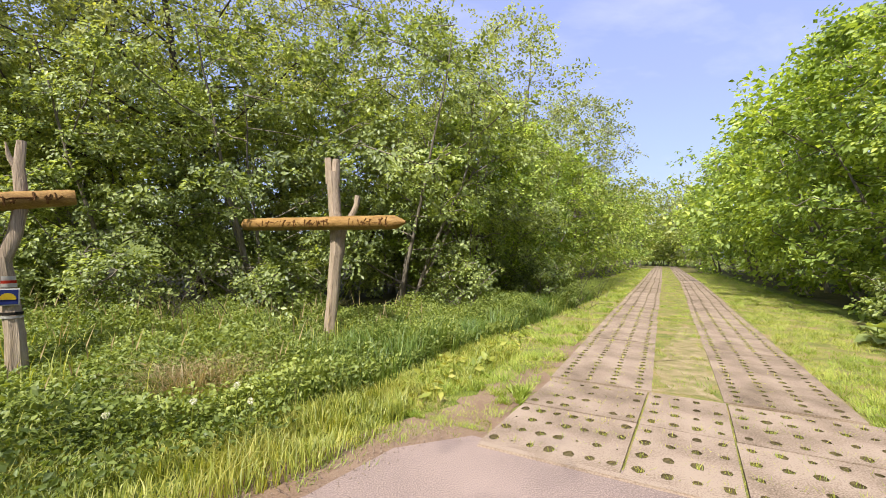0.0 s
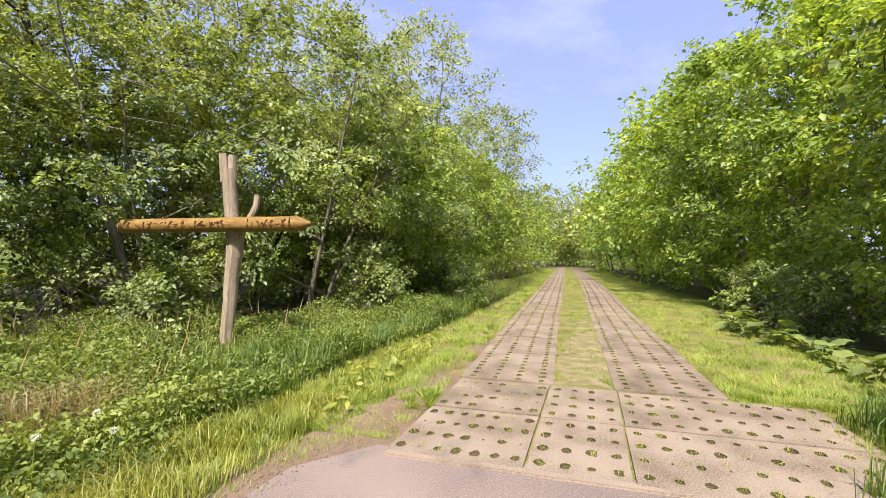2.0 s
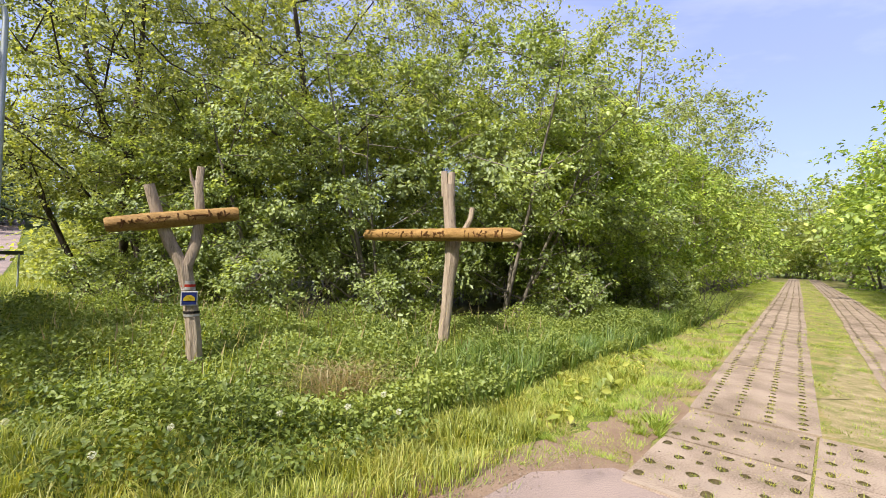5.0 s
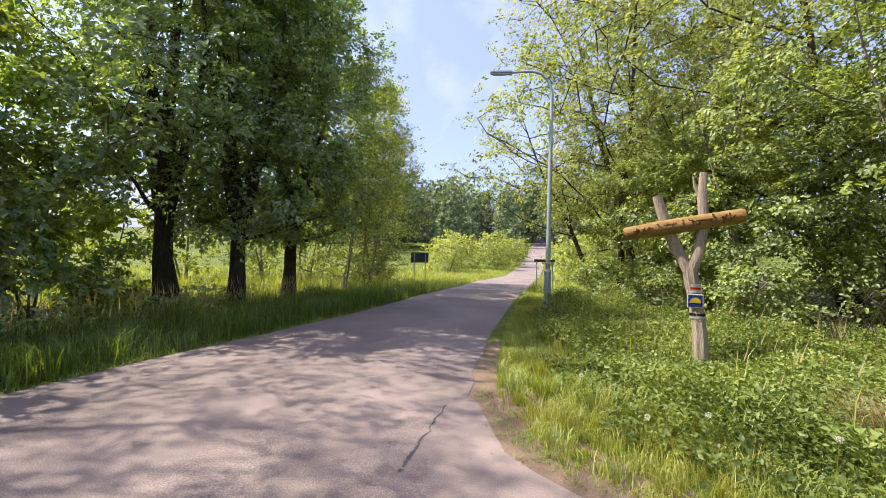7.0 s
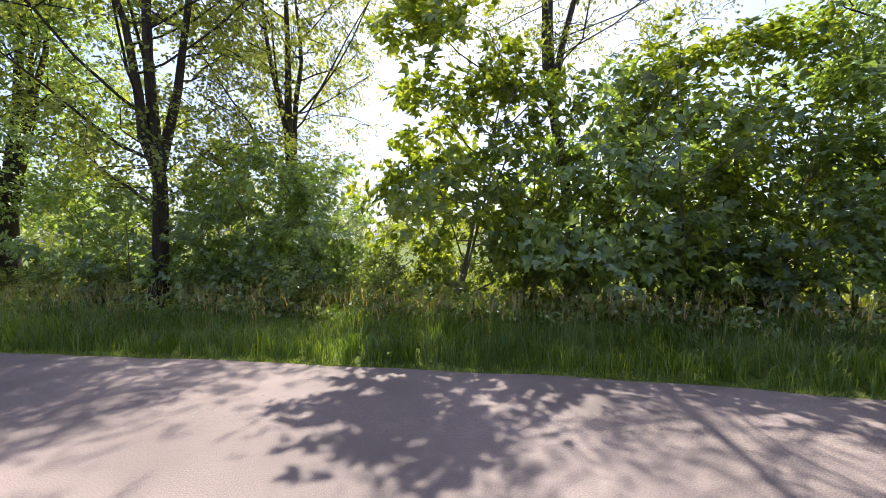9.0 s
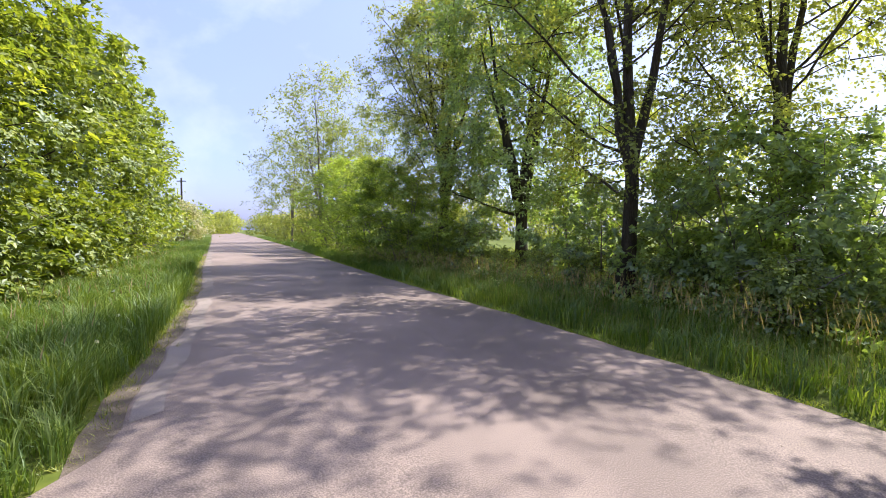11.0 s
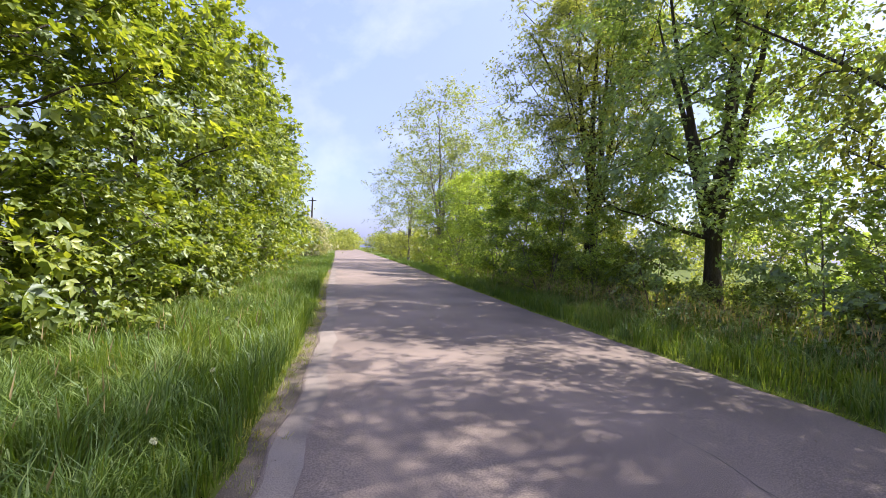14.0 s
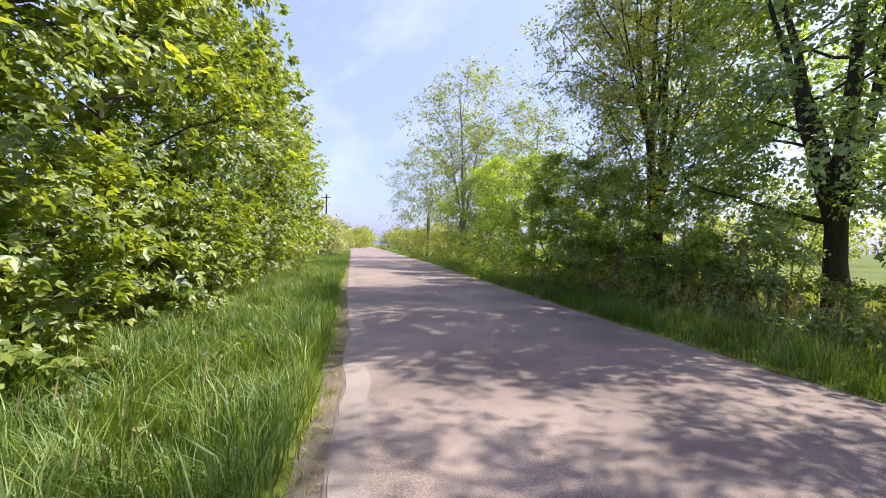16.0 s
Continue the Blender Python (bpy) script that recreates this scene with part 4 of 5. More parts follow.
ELDER = dict(height=6.2, width=5.0, low=0.03, trunk=0.07, clumps=185, leaves=140, leaf=0.108, clump=0.52, stems=4, limbs=12, up=0.5, top=0.55, hollow=0.55, squash=0.5)
KINDS = {
    "elder_a": ("elder_bush", "dense dark green elder bush with leafy sprays", "bush", PALE_BARK, LEAF_ELDER, dict(seed=101, **ELDER)),
    "elder_b": ("elder_bush", "dense dark green elder bush with leafy sprays", "bush", PALE_BARK, LEAF_ELDER, dict(seed=102, **ELDER)),
    "alder": ("alder_tree", "tall slender alder with thin open foliage", "tree", BARK, LEAF_ALDER,
              dict(seed=111, height=12.5, width=10.5, low=0.2, trunk=0.15, clumps=420, leaves=96, leaf=0.12, clump=0.7, stems=2, limbs=30, up=0.4, top=0.55, rise=0.45, hollow=0.45, twigs=0.016)),
    "willow": ("willow_tree", "tall pale yellow-green willow with airy crown", "tree", PALE_BARK, LEAF_WILLOW,
               dict(seed=121, height=13, width=8.5, low=0.12, trunk=0.14, fork=1.5, splay=0.5, clumps=230, leaves=54, leaf=0.18, clump=0.8, stems=3, limbs=18, up=0.4, top=0.6, hollow=0.4)),
    "hazel": ("hazel_bush", "broad mid-green bush along the track", "bush", PALE_BARK, LEAF_TRACK,
              dict(seed=131, height=6.5, width=5.2, low=0.02, trunk=0.07, clumps=150, leaves=104, leaf=0.145, clump=0.6, squash=0.4, stems=4, limbs=12, up=0.5, top=0.5, hollow=0.5)),
    "hazel_far": ("hazel_bush", "broad mid-green bush along the track", "bush", PALE_BARK, LEAF_TRACK,
                  dict(seed=132, height=6.5, width=5.2, low=0.02, trunk=0.07, clumps=110, leaves=46, leaf=0.22, clump=0.65, stems=3, limbs=8, up=0.62, top=0.5, hollow=0.55, twigs=0.0)),
    "maple_far": ("maple_tree", "leafy maple with bright sunlit foliage down to the grass", "tree", BARK, LEAF_MAPLE,
                  dict(seed=142, height=9.5, width=7.0, low=0.03, trunk=0.14, clumps=150, leaves=48, leaf=0.28, clump=0.8, limbs=12, up=0.62, top=0.5, hollow=0.55, twigs=0.0)),
    "maple_a": ("maple_tree", "leafy maple with bright sunlit foliage down to the grass", "tree", BARK, LEAF_MAPLE,
                dict(seed=141, height=9.5, width=7.0, low=0.03, trunk=0.14, clumps=250, leaves=54, leaf=0.19, clump=0.68, lobes=3, limbs=18, up=0.62, top=0.5, hollow=0.55)),
    "old_maple": ("maple_tree", "large dark maple with a stout trunk and dense crown", "tree", BARK, LEAF_DARK,
                  dict(seed=151, height=12, width=7.4, low=0.2, trunk=0.25, fork=2.0, stems=5, splay=0.62, clumps=340, leaves=140, leaf=0.145, clump=0.74, limbs=22, up=0.5, top=0.45, hollow=0.35)),
    "roadside": ("lime_tree", "tall roadside tree with dark forked trunk and open crown", "tree", BARK, LEAF_ALDER,
                 dict(seed=161, height=14, width=8.0, low=0.2, trunk=0.21, fork=3.4, stems=3, splay=0.4, clumps=330, leaves=98, leaf=0.13, clump=0.75, limbs=26, up=0.42, top=0.5, rise=1.0, limb=0.28, hollow=0.25, twigs=0.018)),
    "young_maple": ("young_maple", "young maple with large backlit bright green leaves", "tree", PALE_BARK, LEAF_MAPLE,
                    dict(seed=171, height=6.4, width=4.2, low=0.06, trunk=0.05, clumps=66, leaves=44, leaf=0.21, clump=0.6, lobes=3, limbs=12, stems=2, up=0.38, top=0.35, hollow=0.2)),
    "young_dark": ("young_maple", "young maple thicket with shaded dark green leaves", "tree", PALE_BARK, LEAF_DARK,
                   dict(seed=172, height=4.8, width=3.8, low=0.03, trunk=0.05, clumps=58, leaves=40, leaf=0.21, clump=0.6, lobes=3, limbs=12, stems=3, up=0.38, top=0.45, hollow=0.3)),
    "bare": ("ash_tree", "late tree with nearly bare spreading branches", "tree", BARK, LEAF_ALDER,
             dict(seed=181, height=13, width=10, low=0.42, trunk=0.16, fork=4.6, stems=3, splay=0.6, lean=0.05, clumps=520, leaves=46, leaf=0.09, clump=0.5, limbs=38, rise=0.25, hollow=0.2, twigs=0.01, limb=0.2)),
    "maple_low": ("young_maple", "low sunlit maple shoots with layered leaves at the verge", "bush", PALE_BARK, LEAF_MAPLE,
                  dict(seed=143, height=3.4, width=4.6, low=0.03, trunk=0.04, clumps=80, leaves=36, leaf=0.19, clump=0.55, lobes=3, limbs=12, stems=4, up=0.7, top=0.4, rise=0.4, hollow=0.4, squash=0.4)),
    "shrub": ("shrub", "low leafy shrub at the wood's edge", "bush", PALE_BARK, LEAF_ELDER,
              dict(seed=191, height=1.8, width=2.4, low=0.02, trunk=0.03, clumps=50, leaves=60, leaf=0.13, clump=0.36, stems=4, limbs=6, hollow=0.3)),
    "slender": ("poplar_tree", "slender young yellow-green tree at the field's edge", "tree", PALE_BARK, LEAF_WILLOW,
                dict(seed=221, height=9.4, width=3.2, low=0.05, trunk=0.06, clumps=180, leaves=50, leaf=0.125, clump=0.5, limbs=22, stems=2, up=0.4, top=0.4, rise=0.5, hollow=0.2)),
    "hawthorn": ("hawthorn_bush", "distant hawthorn bush with pale blossom", "bush", PALE_BARK, BLOSSOM,
                 dict(seed=231, height=4.4, width=5, low=0.02, trunk=0.08, clumps=80, leaves=40, leaf=0.26, clump=0.7, limbs=4, stems=3, hollow=0.5, twigs=0.0)),
    "far": ("birch_tree", "distant light green tree", "tree", PALE_BARK, LEAF_WILLOW,
            dict(seed=201, height=9, width=6, low=0.06, trunk=0.12, clumps=85, leaves=30, leaf=0.32, clump=0.85, limbs=8, stems=2, hollow=0.4, twigs=0.0)),
    "far_bush": ("far_bush", "distant rounded green bush", "bush", PALE_BARK, LEAF_ALDER,
                 dict(seed=211, height=4, width=5, low=0.02, trunk=0.08, clumps=60, leaves=26, leaf=0.36, clump=0.85, limbs=4, stems=2, hollow=0.5, twigs=0.0)),
}
rng = np.random.default_rng(77)


def put(kind, x, y, size=1.0, turn=None, tall=1.0, group=""):
    name, label, cat, bark, leafmat, shape = KINDS[kind]
    m = spot(x, y, rng.uniform(0, 360) if turn is None else turn, size, tall)
    return plant(kind, name, label, cat, bark, leafmat, m, group, **shape)


# behind the signposts
for kind, x, y, s in (("elder_a", -7.6, 10.0, 1.0), ("elder_b", -4.6, 11.0, 1.12), ("elder_a", -1.4, 12.0, 1.25), ("elder_b", -10.3, 10.0, 0.9), ("elder_a", -12.8, 11.8, 0.85),
                      ("elder_b", 1.2, 13.8, 1.0), ("elder_a", -6.0, 13.8, 0.95), ("elder_b", -2.0, 15.5, 1.1)):
    put(kind, x, y, s, group="elder thicket")
for x, y, s in ((-11.8, 11.2, 1.1), (-15.0, 15.5, 0.95), (-13.8, 10.9, 0.95), (-7.6, 14.2, 1.05), (-4.6, 17.0, 1.1)):
    put("alder", x, y, s, group="alders behind the thicket")
for x, y, s in ((3.6, 25.0, 1.15), (-0.5, 21.0, 0.9), (8.5, 34.0, 1.05), (7.0, 22.5, 0.75)):
    put("willow", x, y, s, group="willows")
# left edge of the track
for s, n, size in ((12.5, -5.6, 0.85), (16, -5.2, 1.0), (20, -5.4, 1.05), (24.5, -5.3, 1.1), (29.5, -5.2, 1.15), (35, -5.2, 1.2), (41, -5.0, 1.2), (48, -5.0, 1.25), (56, -4.8, 1.3)):
    x, y = track(s, n)
    put("hazel" if s < 22 else "hazel_far", x, y, size, group="bushes along the track")
# right edge of the track
for s, n, size in ((8.6, 7.9, 1.1), (12.5, 7.2, 1.25), (16.5, 7.1, 1.5), (21, 7.2, 1.62), (26, 7.2, 1.68), (32, 7.1, 1.72), (39, 6.9, 1.75), (47, 6.6, 1.8), (56, 6.2, 1.8)):
    x, y = track(s, n)
    put("hazel" if s < 22 else "hazel_far", x, y, size, group="bushes along the track")
for s, n, size in ((18, 10.0, 0.95), (27, 10.0, 1.0), (38, 9.5, 1.0)):
    x, y = track(s, n)
    put("willow", x, y, size, group="willows")
for s, n, size in ((24, 9.6, 0.95), (30, 9.4, 1.0), (36, 9.0, 1.0), (44, 8.6, 1.05), (52, 8.0, 1.1), (60, 7.4, 1.1)):
    x, y = track(s, n)
    put("hazel_far", x, y, size, group="bushes along the track")
# end of the track
for s, n, size in ((66, -4.2, 1.5), (68, 4.5, 1.5), (78, -3.8, 1.5), (80, 4.2, 1.6), (88, -2.0, 1.6), (88, 3.0, 1.6), (90, 0.5, 1.3), (99, 7, 1.7), (99, -6, 1.7)):
    x, y = track(s, n)
    put("far", x, y, size, group="trees at the track's end")
for s, n, size in ((84, -1.0, 0.9), (85, 1.6, 0.9), (83, 4.5, 1.0), (83, -4, 1.0), (87, 0.3, 1.3)):
    x, y = track(s, n)
    put("hazel_far", x, y, size, group="bushes at the track's end")
# shrubs at the wood's edge
for x, y, s in ((-6.3, 8.2, 0.8), (-3.3, 8.8, 0.75), (-8.7, 8.0, 0.7), (0.4, 10.4, 0.75), (2.9, 12.8, 0.7), (-11.0, 8.2, 0.8), (9.3, 7.0, 0.75), (10.2, 9.0, 0.8), (9.0, 5.2, 0.55)):
    put("shrub", x, y, s, group="shrubs at the wood's edge")

# north side of the lane, east of the crossing
for x, y, s in ((12.6, -2.2, 0.95), (16.0, -5.0, 0.92), (20.5, -7.4, 0.95), (25.5, -10.0, 1.0), (31.5, -13.5, 1.0), (38.5, -17.0, 1.05), (9.8, 2.2, 1.0)):
    put("maple_a" if x < 22 else "maple_far", x, y, s, group="maples along the lane")
for x, y, s in ((9.4, -0.6, 0.8), (11.8, -3.6, 0.8), (14.4, -5.4, 0.8), (17.6, -7.0, 0.8), (7.6, 1.8, 0.75), (21.5, -9.2, 0.85)):
    put("maple_low", x, y, s, group="maples along the lane")
for x, y, s in ((47, -21.5, 1.3), (57, -27.5, 1.3), (68, -34.0, 1.2), (80, -41, 1.3), (95, -49, 1.4), (112, -59, 1.5)):
    put("far_bush", x, y, s, group="bushes down the lane")

for x, y, s in ((226, -128, 2.2), (229, -134, 2.4), (225, -141, 2.2)):
    put("far_bush", x, y, s, group="bushes down the lane")
for x, y, s in ((54, -28.5, 1.1), (63, -33.5, 1.15)):
    put("hawthorn", x, y, s, group="hawthorns down the lane")

# south side of the lane
for x, y, s in ((-12.0, -3.45, 1.0), (-12.6, -1.75, 0.8), (-14.3, -0.55, 0.78), (6.9, -17.9, 1.05)):
    put("old_maple", x, y, s, group="old maples")
put("bare", -7.2, -8.6, 1.0, 0.0)
for x, y, s in ((-0.9, -15.9, 0.95), (1.9, -13.1, 0.92), (11.2, -20.1, 0.95), (12.4, -20.6, 0.95)):
    put("roadside", x, y, s, group="roadside trees")
for x, y, s in ((-3.9, -9.6, 1.04), (-5.6, -9.2, 0.82), (-10.4, -6.8, 0.95), (-13.6, -5.4, 0.8), (-8.0, -7.0, 0.85)):
    put("young_maple", x, y, s, group="young maples")
for x, y, s in ((-6.7, -7.7, 0.95), (-9.2, -6.6, 0.85), (-0.6, -12.2, 0.75), (0.8, -12.8, 0.6), (-10.4, -5.4, 0.7), (2.6, -13.8, 0.6), (7.6, -16.4, 0.5),
                (-7.6, -9.6, 0.8), (-8.8, -8.2, 0.95), (-1.6, -11.6, 0.6), (-2.0, -12.8, 0.75), (0.2, -14.6, 0.85), (3.9, -15.8, 0.75)):
    put("young_dark", x, y, s, group="young maples")
for x, y, s in ((8.6, -16.4, 0.75), (10.2, -17.2, 0.9), (4.6, -14.8, 0.6), (2.8, -13.4, 0.7), (6.2, -15.8, 0.55), (5.2, -16.8, 0.6), (12.2, -18.2, 1.0), (0.4, -12.0, 0.7), (-0.8, -10.6, 0.7),
                (-2.8, -10.6, 0.75), (-4.6, -10.2, 0.7), (-6.2, -9.4, 0.8), (1.6, -14.6, 0.9), (9.6, -18.4, 1.1), (13.6, -19.6, 1.2), (-9.6, -6.2, 0.6), (-12.0, -5.0, 0.6)):
    put("shrub", x, y, s, group="shrubs under the roadside trees")
for x, y, s in ((11.8, -17.2, 0.62), (14.2, -18.8, 0.78), (17.0, -20.6, 0.9), (20.6, -22.8, 0.98), (24.8, -25.4, 1.0), (9.4, -16.4, 0.45)):
    put("hazel", x, y, s, group="bushes down the lane")
for x, y, s in ((29.0, -28.6, 1.2), (33.5, -33.0, 1.0), (44, -36, 1.0), (24, -29, 0.9)):
    put("willow", x, y, s, group="willows")
for x, y, s in ((30, -29.5, 0.8), (37, -33.5, 0.9), (46, -39, 1.0), (57, -46, 1.0), (70, -54, 1.1), (88, -65, 1.2), (110, -78, 1.4), (150, -92, 2.0), (165, -98, 2.0), (128, -69, 1.1), (131, -73.5, 1.2), (134, -78, 1.2), (138, -83, 1.3), (160, -90, 1.8)):
    put("far_bush", x, y, s, group="bushes down the lane")

# field edge and meadow to the west
for x, y, s in ((-22, -5.5, 0.6), (-25, -2.5, 0.65), (-28, 0.5, 0.7), (-19, -9, 0.6), (-31, -4, 0.7), (-16, -13, 0.7), (-8, -20, 0.6), (0, -24, 0.6), (9, -29, 0.6)):
    put("far", x, y, s, group="young trees in the meadow")
for x, y, s in ((-16.9, 0.9, 0.85), (-18.4, 1.9, 1.0), (-19.9, 2.7, 0.95), (-21.6, 3.4, 1.05), (-19.2, -0.4, 1.0), (-23.4, 4.0, 1.05)):
    put("slender", x, y, s, group="slender trees at the field's edge")
for x, y, s in ((-52, 24, 0.9), (-58, 29, 1.0), (-64, 30, 1.3), (-56, 20, 1.2), (-70, 37, 1.0), (-48, 16, 1.0), (-45, 33, 1.0), (-38, 27.5, 0.9), (-30, 21, 0.8), (-24, 17, 0.8)):
    put("far_bush", x, y, s, group="bushes by the meadow")
for x, y, s in ((-33, 29, 1.3), (-27, 24, 1.2), (-42, 36, 1.4), (-20, 20, 1.2)):
    put("far", x, y, s, group="trees by the meadow")
for a in np.arange(0, 100, 6.5):
    x, y = 6 - 1.6 * a + 40, -75 - 0.25 * a
    put("far_bush", x, y + rng.uniform(-4, 4), rng.uniform(1.2, 2.2), group="far hedge beyond the field")


# wooded hill in the west, and woods all round the far distance
def wood(name, label, places, h, leafmat, per=130, leaf=1.0):
    r = np.random.default_rng(len(places))
    cs = []
    for x, y in places:
        hh = h * r.uniform(0.75, 1.2)
        z = float(lie(x, y))
        f = r.uniform(0.1, 1, per)
        rad = hh * 0.26 * np.sqrt(1 - (f - 0.1) * 0.95) * r.uniform(0.3, 1.1, per)
        a = r.uniform(0, 6.28, per)
        cs.append(np.column_stack([x + rad * np.cos(a), y + rad * np.sin(a), z + hh * f]))
    lv, lf = leaf_quads(np.vstack(cs), leaf, r, 0.35, 1.3)
    ob = new(name, mesh_arrays(name, lv, lf, leafmat))
    return tagged(ob, label, "trees", kind="stuff")


r = np.random.default_rng(9)
spots = [(-95 - 60 * a - 12 * b, 20 + 75 * b - 30 * a) for a, b in r.uniform(0, 1, (150, 2))]
wood("pine_wood", "dark pine wood on a distant rise, lightened for haze", spots, 17, LEAF_PINE, 300, 1.1)
spots = [(-80 + 110 * math.cos(t) * q, 60 + 110 * math.sin(t) * q) for t, q in zip(r.uniform(0.3, 2.2, 120), r.uniform(0.9, 1.2, 120))]
wood("far_wood", "distant mixed green wood", spots, 13, LEAF_ELDER)
spots = [(rr * math.cos(t), rr * math.sin(t)) for t, rr in zip(r.uniform(-2.7, 0.35, 170), r.uniform(230, 300, 170))]
wood("far_wood", "thin line of distant trees beyond the fields", spots, 13, LEAF_ELDER, 70, 1.6)
inner = [tuple(track(s, n)) for s, n in zip(r.uniform(10, 85, 90), np.where(r.uniform(0, 1, 90) < 0.5, r.uniform(-24, -10, 90), r.uniform(12, 24, 90)))]
wood("inner_wood", "deep green wood behind the bushes of the track", inner, 8.5, LEAF_ELDER, 260, 0.42)


# ---------------------------------------------------------------- grass and low plants
def blades(name, label, x, y, height, width, mat, seed, lean=0.5, tuft=0.0, category="grass", simple=False):
    """Bent, tapering blades of grass, each of three triangles (short and far ones of one); they stand higher and lean together in tufts."""
    r = np.random.default_rng(seed)
    n = len(x)
    if tuft:
        cx, cy = np.round(x / tuft + 0.5 * np.sin(y * 3.1)), np.round(y / tuft + 0.5 * np.sin(x * 2.7))
        key = np.abs(np.sin(cx * 12.9898 + cy * 78.233) * 43758.5453) % 1.0
        key2 = np.abs(np.sin(cx * 39.346 + cy * 11.135) * 24634.6345) % 1.0
        px, py = cx * tuft, cy * tuft
        pull = 0.35 * key2
        x, y = x + (px - x) * pull, y + (py - y) * pull
        swell = 0.55 + 0.9 * key
    else:
        key2, swell = r.uniform(0, 1, n), np.ones(n)
    h = height * swell * r.uniform(0.5, 1.2, n)
    a = key2 * 6.28 + r.normal(0, 1.3, n)
    fa = a + np.pi / 2 + r.normal(0, 0.5, n)
    bend = lean * h * r.uniform(0.1, 1.3, n)
    w = width * r.uniform(0.6, 1.3, n) / 2
    z = lie(x, y) - 0.02
    bx, by = np.cos(a), np.sin(a)
    wx, wy = np.cos(fa) * w, np.sin(fa) * w
    mx, my = x + bx * bend * 0.3, y + by * bend * 0.3
    low = [np.column_stack([x - wx, y - wy, z]), np.column_stack([x + wx, y + wy, z])]
    tip = np.column_stack([x + bx * bend, y + by * bend, z + h * (1 - 0.25 * lean)])
    if simple:
        v, f = np.stack([*low, tip], 1).reshape(-1, 3), np.arange(n * 3).reshape(-1, 3)
    else:
        mid = [np.column_stack([mx + wx * 0.8, my + wy * 0.8, z + h * 0.6]), np.column_stack([mx - wx * 0.8, my - wy * 0.8, z + h * 0.6])]
        v = np.stack([*low, *mid, tip], 1).reshape(-1, 3)
        b = (np.arange(n) * 5)[:, None]
        f = np.concatenate([b + [[0, 1, 2]], b + [[0, 2, 3]], b + [[3, 2, 4]]], 0)
    return tagged(new(name, mesh_arrays(name, v, f, mat)), label, category, kind="stuff")


def scatter(n, x0, x1, y0, y1, keep, seed, clump=0.0):
    r = np.random.default_rng(seed)
    x, y = r.uniform(x0, x1, n), r.uniform(y0, y1, n)
    ok = keep(x, y)
    x, y = x[ok], y[ok]
    if clump:
        g = np.array([noise.noise((a * clump, b * clump, seed)) for a, b in zip(x, y)])
        ok = g + r.uniform(-0.35, 0.35, len(x)) > -0.12
        x, y = x[ok], y[ok]
    return x, y


def along_lane(n, x0, x1, d0, d1, side, seed, power=1.0):
    """Places beside the lane, from d0 to d1 metres off its edge."""
    r = np.random.default_rng(seed)
    x = r.uniform(x0, x1, n)
    d = d0 + (d1 - d0) * r.uniform(0, 1, n) ** power
    y = north(x) + d / 0.84 if side > 0 else south(x) - d / 0.84
    return x + 0.0, y


NETTLES = [(-11.0, 6.6), (-8.4, 4.2), (-6.6, 3.3), (-4.5, 2.9), (-3.3, 2.75), (-2.3, 2.95), (-1.4, 3.6), (-0.75, 4.6), (0.1, 6.4), (1.4, 8.4), (3.3, 11.6), (5.6, 15.6), (8.5, 21), (7.5, 21.5), (3.8, 15.6), (1.0, 12.2), (-1.5, 9.9), (-5.5, 9.3), (-10.5, 8.6)]


def leafy(name, label, poly, count, tall, leaf, mat, seed, long=1.7):
    xs, ys = [p[0] for p in poly], [p[1] for p in poly]
    r = np.random.default_rng(seed)
    x, y = scatter(count, min(xs), max(xs), min(ys), max(ys), lambda a, b: inside(poly, a, b), seed)
    hump = np.array([0.75 + 0.85 * noise.noise((a * 0.9, b * 0.9, 4)) for a, b in zip(x, y)])
    for px, py in (T_POST, Y_POST):
        hump *= np.clip(np.hypot(x - px * 0.93, y - py * 0.93) / 1.7, 0.22, 1.0)
    z = lie(x, y) + tall * hump * r.uniform(0.15, 1.0, len(x)) ** 0.6
    lv, lf = leaf_quads(np.column_stack([x, y, z]), leaf, r, 0.55, long)
    return tagged(new(name, mesh_arrays(name, lv, lf, mat)), label, "plants", kind="stuff")


leafy("nettle_patch", "dense patch of dark green nettles and weeds round the signposts", NETTLES, 560000, 0.56, 0.058, LEAF_NETTLE, 31)
x, y = scatter(30000, -11, 9, 2.5, 21.5, lambda a, b: inside(NETTLES, a, b), 32, 0.7)
blades("tall_grass", "tall grass among the nettles", x, y, 0.45, 0.012, GRASS, 33, 0.6, 0.35)

FRONT = [(-14.5, 7.4), (-8.2, 3.5), (-6.1, 2.3), (-4.7, 1.6), (-3.4, 1.35), (-2.6, 1.6), (-1.6, 2.25), (-0.8, 3.0), (-0.3, 3.9), (-0.3, 5.2), (-0.8, 4.9), (-1.5, 3.9), (-2.3, 3.3), (-3.3, 3.1), (-4.4, 3.3), (-6.4, 3.7), (-8.4, 4.6), (-11, 7.0), (-14, 9.0)]
x, y = scatter(230000, -14.5, 0.7, 1.3, 9.0, lambda a, b: inside(FRONT, a, b), 34)
blades("verge_grass", "bright fresh grass in front of the signposts", x, y, 0.22, 0.0075, GRASS, 35, 0.8, 0.3)
DRYTUFT = [(-2.7, 4.0), (-2.3, 3.9), (-2.1, 4.4), (-2.45, 4.7), (-2.75, 4.5)]
x, y = scatter(5200, -3.2, -1.9, 3.7, 5.0, lambda a, b: inside(DRYTUFT, a, b), 36)
blades("dry_grass", "tuft of dry straw-coloured grass", x, y, 0.6, 0.006, STRAW, 37, 1.25)


